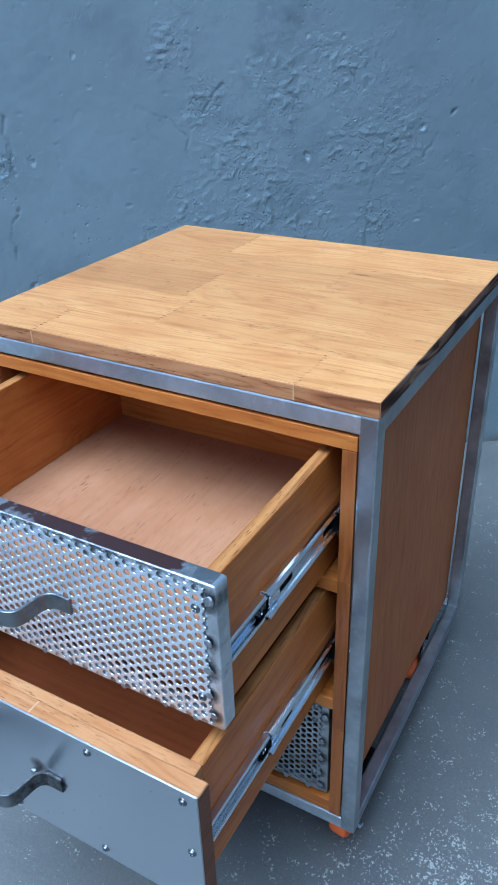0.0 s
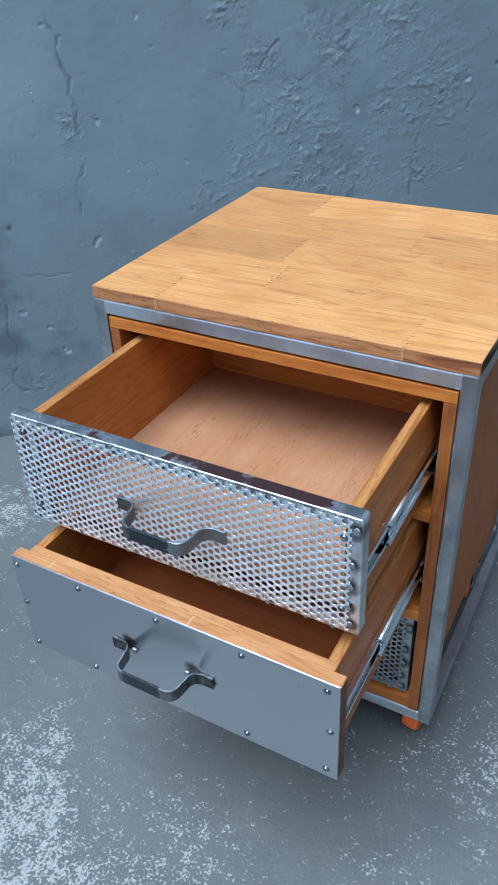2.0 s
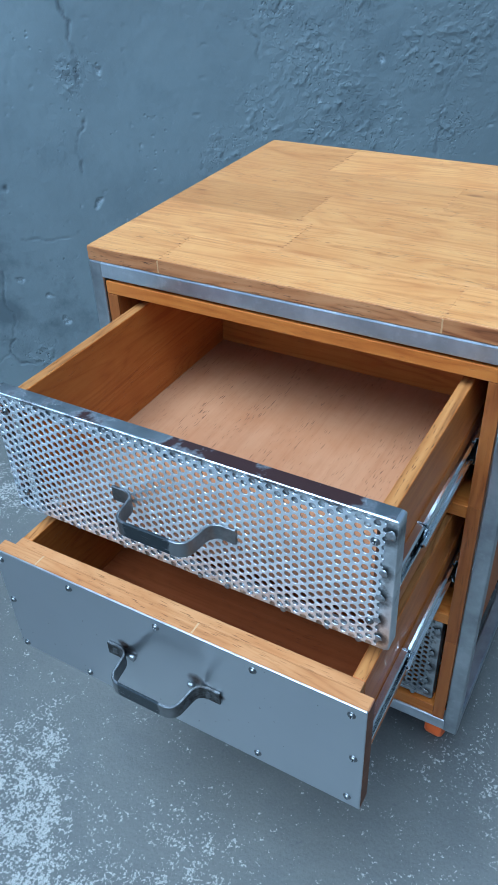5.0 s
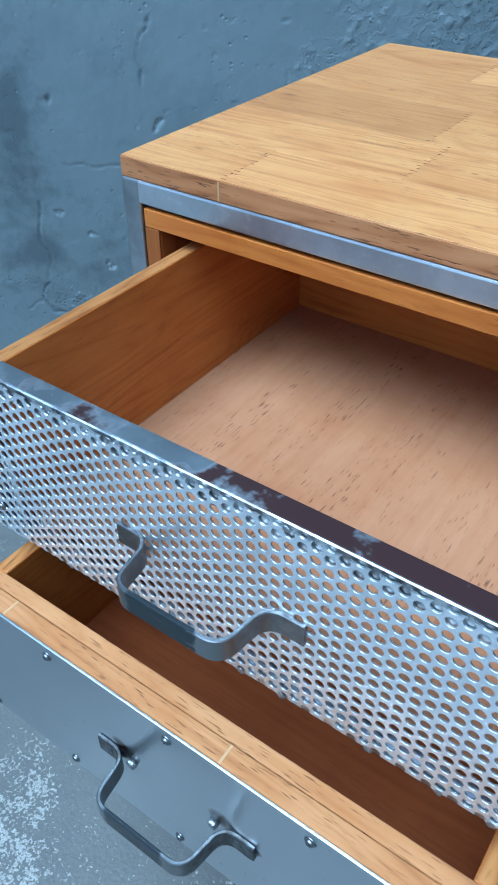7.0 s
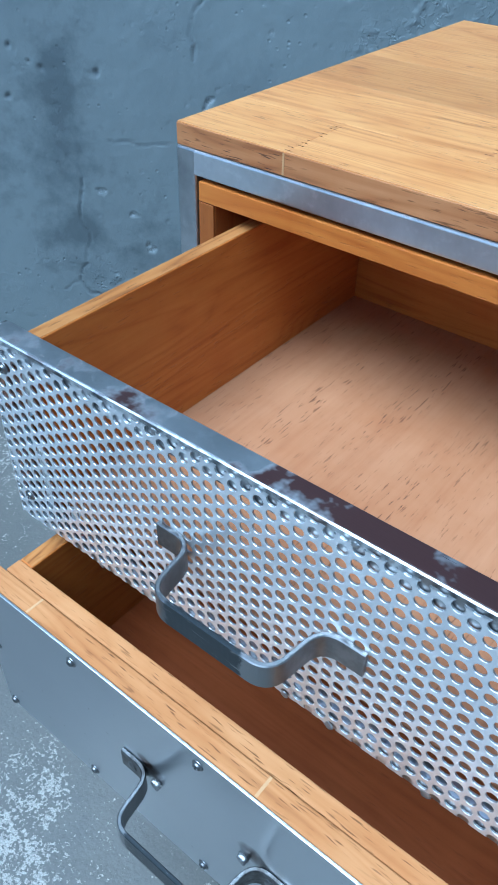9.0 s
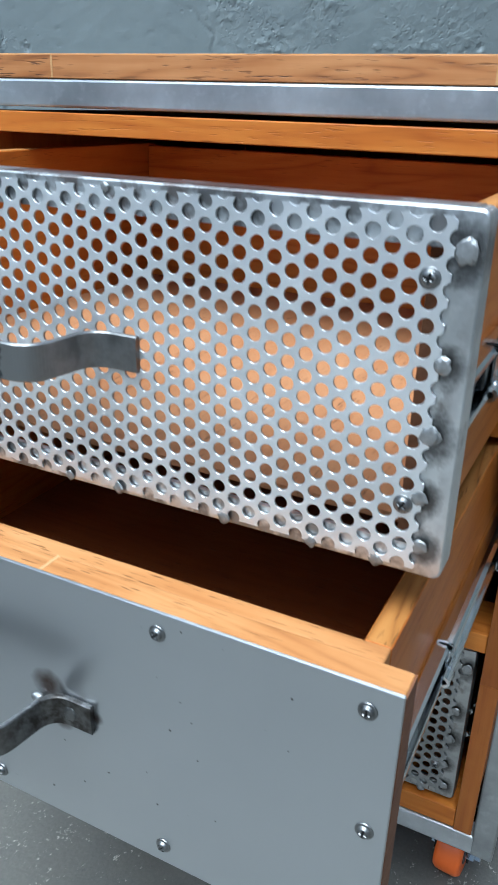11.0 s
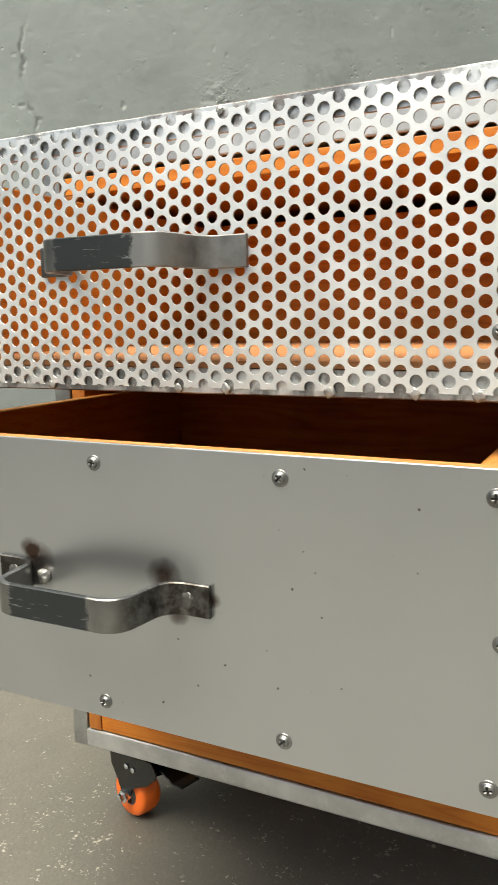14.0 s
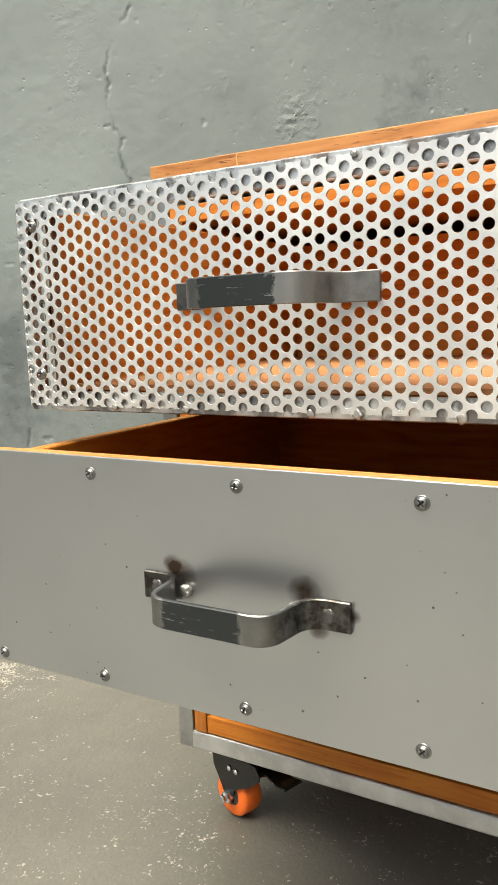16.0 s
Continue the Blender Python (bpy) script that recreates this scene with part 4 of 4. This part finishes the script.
def perforated_front(drawer, y, zb, zt, beads, xb, border, sheet, look_of_it):
    """Angle-steel frame with a perforated sheet on its face, welded and screwed."""
    xa, t = 0.0395, 0.0025
    left, right, high, low = 0.0062, 0.0150, 0.0140, 0.0140
    outer, inner = [], []
    for cx, cz, a0 in ((xb - 0.004, zt - 0.003, 0), (xa + 0.002, zt - 0.002, 90), (xa + 0.002, zb + 0.002, 180), (xb - 0.004, zb + 0.004, 270)):
        r = 0.004 if cx > 0.2 else 0.002
        r = 0.003 if a0 == 0 else r
        for k in range(6):
            a = math.radians(a0 + 18 * k)
            outer.append((cx + r * math.cos(a), cz + r * math.sin(a)))
            inner.append((xb - right if cx > 0.2 else xa + left, zt - high if a0 < 180 else zb + low))
    bm = bmesh.new()
    rings = []
    for pts, yy, shrink in ((inner, y, 0), (outer, y, 0.0007), (outer, y + 0.0008, 0), (outer, y + 0.0155, 0), (outer, y + 0.0155, t), (outer, y + t, t), (inner, y + t, 0)):
        mx, mz = (xa + xb) / 2, (zb + zt) / 2
        rings.append([bm.verts.new((p - math.copysign(shrink, p - mx), yy, q - math.copysign(shrink, q - mz))) for p, q in pts])
    n = len(outer)
    for one, two in zip(rings, rings[1:] + rings[:1]):
        for k in range(n):
            bm.faces.new((one[k], one[(k + 1) % n], two[(k + 1) % n], two[k]))
    bmesh.ops.remove_doubles(bm, verts=bm.verts, dist=1e-6)
    bmesh.ops.recalc_face_normals(bm, faces=bm.faces)
    part("front_frame", bm, border, drawer, "welded angle-steel border")
    part("front_flange", box(xa + 0.0035, xb - 0.0055, y + 0.0010, y + 0.0155, zt - 0.0005, zt + 0.0004, bevel=0.0003), angle_steel, drawer, "top edge of the border with brown mill scale")
    part("perforated_sheet", perforated(xa + 0.0005, 0.4505, zb + 0.0035, zt - 0.0028, y - 0.0019, 0.4435, zt - 0.0243), sheet, drawer, look_of_it).data.materials.append(shaded_hole_wall)
    for k, (x, z, r) in enumerate(beads):
        bm = blob(r * 0.68, 0.0006, r * 0.70, k + 1)
        ob = part("weld_bead", bm, weld_steel, drawer, smooth=True)
        ob.location = (x, y - 0.0016, z)


ZD1, ZD2, ZD3 = (0.4915, 0.6415), (0.3160, 0.4690), (0.1465, 0.2975)

# top drawer, half open, perforated front
PULL = 0.2135
drawer_top = drawer_box("drawer", PULL, ZD1[0] + 0.0015, ZD1[1] - 0.0075, -PULL + 0.0160, "open amber wooden drawer with a perforated steel front", plywood)
perforated_front(drawer_top, -PULL, *ZD1, BEADS, 0.4618, border_steel, sheet_steel, "bright perforated steel sheet with round holes")
for x, z, a in ((0.4430, 0.6165, 0.2), (0.4430, 0.5240, 0.5), (0.055, 0.622, 0.9), (0.054, 0.518, 0.1)):
    screw(drawer_top, x, -PULL - 0.0017, z, a)
handle(drawer_top, 0.1795, -PULL - 0.0017, 0.5670, bar_steel)
slide(drawer_top, 0.5605, PULL, True, -0.130)
slide(drawer_top, 0.5605, PULL, False, -0.130)

# middle drawer, pulled out furthest, wooden front faced with grey plate
PULL = 0.2640
drawer_mid = drawer_box("drawer", PULL, ZD2[0] + 0.0065, ZD2[1] - 0.004, -PULL + 0.0315, "open amber wooden drawer with a grey steel front plate", shaded_ply)
part("box_front", box(0.0500, 0.4500, -PULL + 0.0190, -PULL + 0.0313, ZD2[0] + 0.0065, ZD2[1] - 0.0030, bevel=0.0012), wood_edge, drawer_mid, "pale wooden inner front board")
part("face_board", box(0.0375, 0.4640, -PULL + 0.0022, -PULL + 0.0178, ZD2[0], ZD2[1] - 0.0006, bevel=0.001), wood_edge, drawer_mid, "pale wooden face board behind the plate")
for x in (0.093, 0.2865):
    part("glue_line", box(x - 0.0009, x + 0.0009, -PULL + 0.0030, -PULL + 0.0172, ZD2[1] - 0.002, ZD2[1] - 0.0004), pale_wood, drawer_mid, "pale glue line in the board")
part("board_end", box(0.4638, 0.4647, -PULL + 0.0024, -PULL + 0.0176, ZD2[0] + 0.0002, ZD2[1] - 0.0012), board_end, drawer_mid, "brown sawn end of the face board")
part("front_plate", box(0.0375, 0.4645, -PULL, -PULL + 0.0020, ZD2[0], ZD2[1] + 0.0009, bevel=0.0005), plate_steel, drawer_mid, "matt grey steel front plate with scorched handle welds")
for k, (x, high, low) in enumerate(((0.0452, 0.4573, 0.3219), (0.1390, 0.4590, 0.3237), (0.2470, 0.4590, 0.3258), (0.3540, 0.4588, 0.3279), (0.4508, 0.4578, 0.3288))):
    screw(drawer_mid, x, -PULL, high, 0.3 + k * 0.7)
    screw(drawer_mid, x + 0.0005, -PULL, low, 0.9 + k * 0.5)
screw(drawer_mid, 0.0450, -PULL, 0.395, 0.5)
screw(drawer_mid, 0.4550, -PULL, 0.3952, 0.1)
handle(drawer_mid, 0.1800, -PULL, 0.3935, burnt_bar)
for x in (0.1900, 0.3035):
    ob = part("weld_bead", blob(0.0042, 0.0006, 0.0045, 3), weld_dark, drawer_mid, smooth=True)
    ob.location = (x, -PULL - 0.0031, 0.3930)
for x in (0.2105, 0.2825):
    ob = part("weld_bead", blob(0.0038, 0.0028, 0.0040, 7), weld_steel, drawer_mid, smooth=True)
    ob.location = (x, -PULL - 0.002, 0.393)
slide(drawer_mid, 0.3890, PULL, True, -0.130)
slide(drawer_mid, 0.3890, PULL, False, -0.130)

# bottom drawer, closed
PULL = -0.007
drawer_low = drawer_box("drawer", PULL, ZD3[0] + 0.0035, ZD3[1] - 0.008, -PULL + 0.0160, "closed drawer with a perforated steel front", plywood)
perforated_front(drawer_low, -PULL, *ZD3, [(x, z - 0.3465, r) for x, z, r in BEADS], 0.4610, shaded_grimy_border, shaded_grimy_sheet, "dull grimy perforated steel sheet with round holes")
for x, z, a in ((0.4425, 0.272, 0.4), (0.4425, 0.179, 0.8), (0.057, 0.278, 0.2), (0.056, 0.175, 0.6)):
    screw(drawer_low, x, -PULL - 0.0017, z, a)
handle(drawer_low, 0.1815, -PULL - 0.0017, 0.2225, bar_steel)
slide(drawer_low, 0.2140, -0.05, True, 0.030)
slide(drawer_low, 0.2140, -0.05, False, 0.030)


# casters
def caster():
    """A swivel caster with its swivel at the origin on the ground and its wheel trailing along -x."""
    off, r, H = -0.020, 0.0255, Z0 - GROUND
    plate = box(-0.030, 0.030, -0.024, 0.024, H - 0.0030, H - 0.0003, bevel=0.0008)
    fork = merge(plate, lathe([(0.020, H - 0.006), (0.023, H - 0.009), (0.023, H - 0.016), (0.017, H - 0.019)], 32, "z"))
    top = H - 0.016
    cheek = [(-0.046, top - 0.008), (-0.041, top), (0.027, top), (0.033, top - 0.008), (0.031, top - 0.016), (0.018, 0.052), (0.004, 0.045), (-0.009, 0.037), (off + 0.0060, 0.026), (off + 0.0065, 0.0190), (off, 0.0165), (off - 0.0065, 0.0190), (off - 0.0070, 0.026), (-0.035, 0.041), (-0.044, 0.054)]
    for y0, y1 in ((-0.0165, -0.0142), (0.0142, 0.0165)):
        merge(fork, prism(cheek, y0, y1, "xz"))
    add_box(fork, -0.036, 0.024, -0.0165, 0.0165, top - 0.0032, top + 0.0002, bevel=0.0008)
    ob = part("caster", fork, black_paint, cabinet, "swivel caster with a black fork and orange wheel")
    tyre = part("tyre", lathe([(r * 0.66, -0.0122), (r * 0.90, -0.0124), (r * 0.985, -0.009), (r, -0.003), (r, 0.003), (r * 0.985, 0.009), (r * 0.90, 0.0124), (r * 0.66, 0.0122)], 48), orange_rubber, ob, "orange polyurethane tyre", True)
    tyre.location = (off, 0, r)
    hub = part("hub", lathe([(0.006, -0.0128), (r * 0.45, -0.0128), (r * 0.55, -0.0095), (r * 0.62, -0.0118), (r * 0.665, -0.0114), (r * 0.665, 0.0114), (r * 0.62, 0.0118), (r * 0.55, 0.0095), (r * 0.45, 0.0128), (0.006, 0.0128)], 40), hub_grey, ob, "dark grey wheel hub")
    hub.location = (off, 0, r)
    nut = part("axle_nut", lathe([(0.0040, -0.0265), (0.0046, -0.0258), (0.0046, -0.0215), (0.0072, -0.0210), (0.0076, -0.0170), (0.0068, 0.0170), (0.0064, 0.0200), (0.0035, 0.0205)], 6), zinc, ob, "plated axle nut")
    nut.location = (off, 0, r)
    for dx in (-0.004, 0.007):
        rivet = part("rivet", lathe([(0.0034, -0.0006), (0.0030, -0.0018), (0.0012, -0.0025)], 16), zinc, ob, "steel rivet", True)
        rivet.location = (dx - 0.012, -0.0163, 0.061)
    brake = strap(rounded([(0.0, 0.0), (0.02, 0.0), (0.035, -0.006), (0.05, -0.004)], 0.01), 0.0022, -0.012, 0.012)
    pedal = part("brake_lever", brake, black_paint, ob, "black brake lever")
    pedal.matrix_basis = pose(0.018, 0, 0.074, 90, 0, 0)
    return ob


first = caster()
SPOTS = [(0.058, 0.044, -18), (0.466, 0.085, 84), (0.055, 0.400, 150), (0.446, 0.398, 100)]
for k, (x, y, turn) in enumerate(SPOTS):
    if k == 0:
        first.matrix_basis = pose(x, y, GROUND, 0, 0, turn)
    else:
        copy_thing(first, pose(x, y, GROUND, 0, 0, turn))
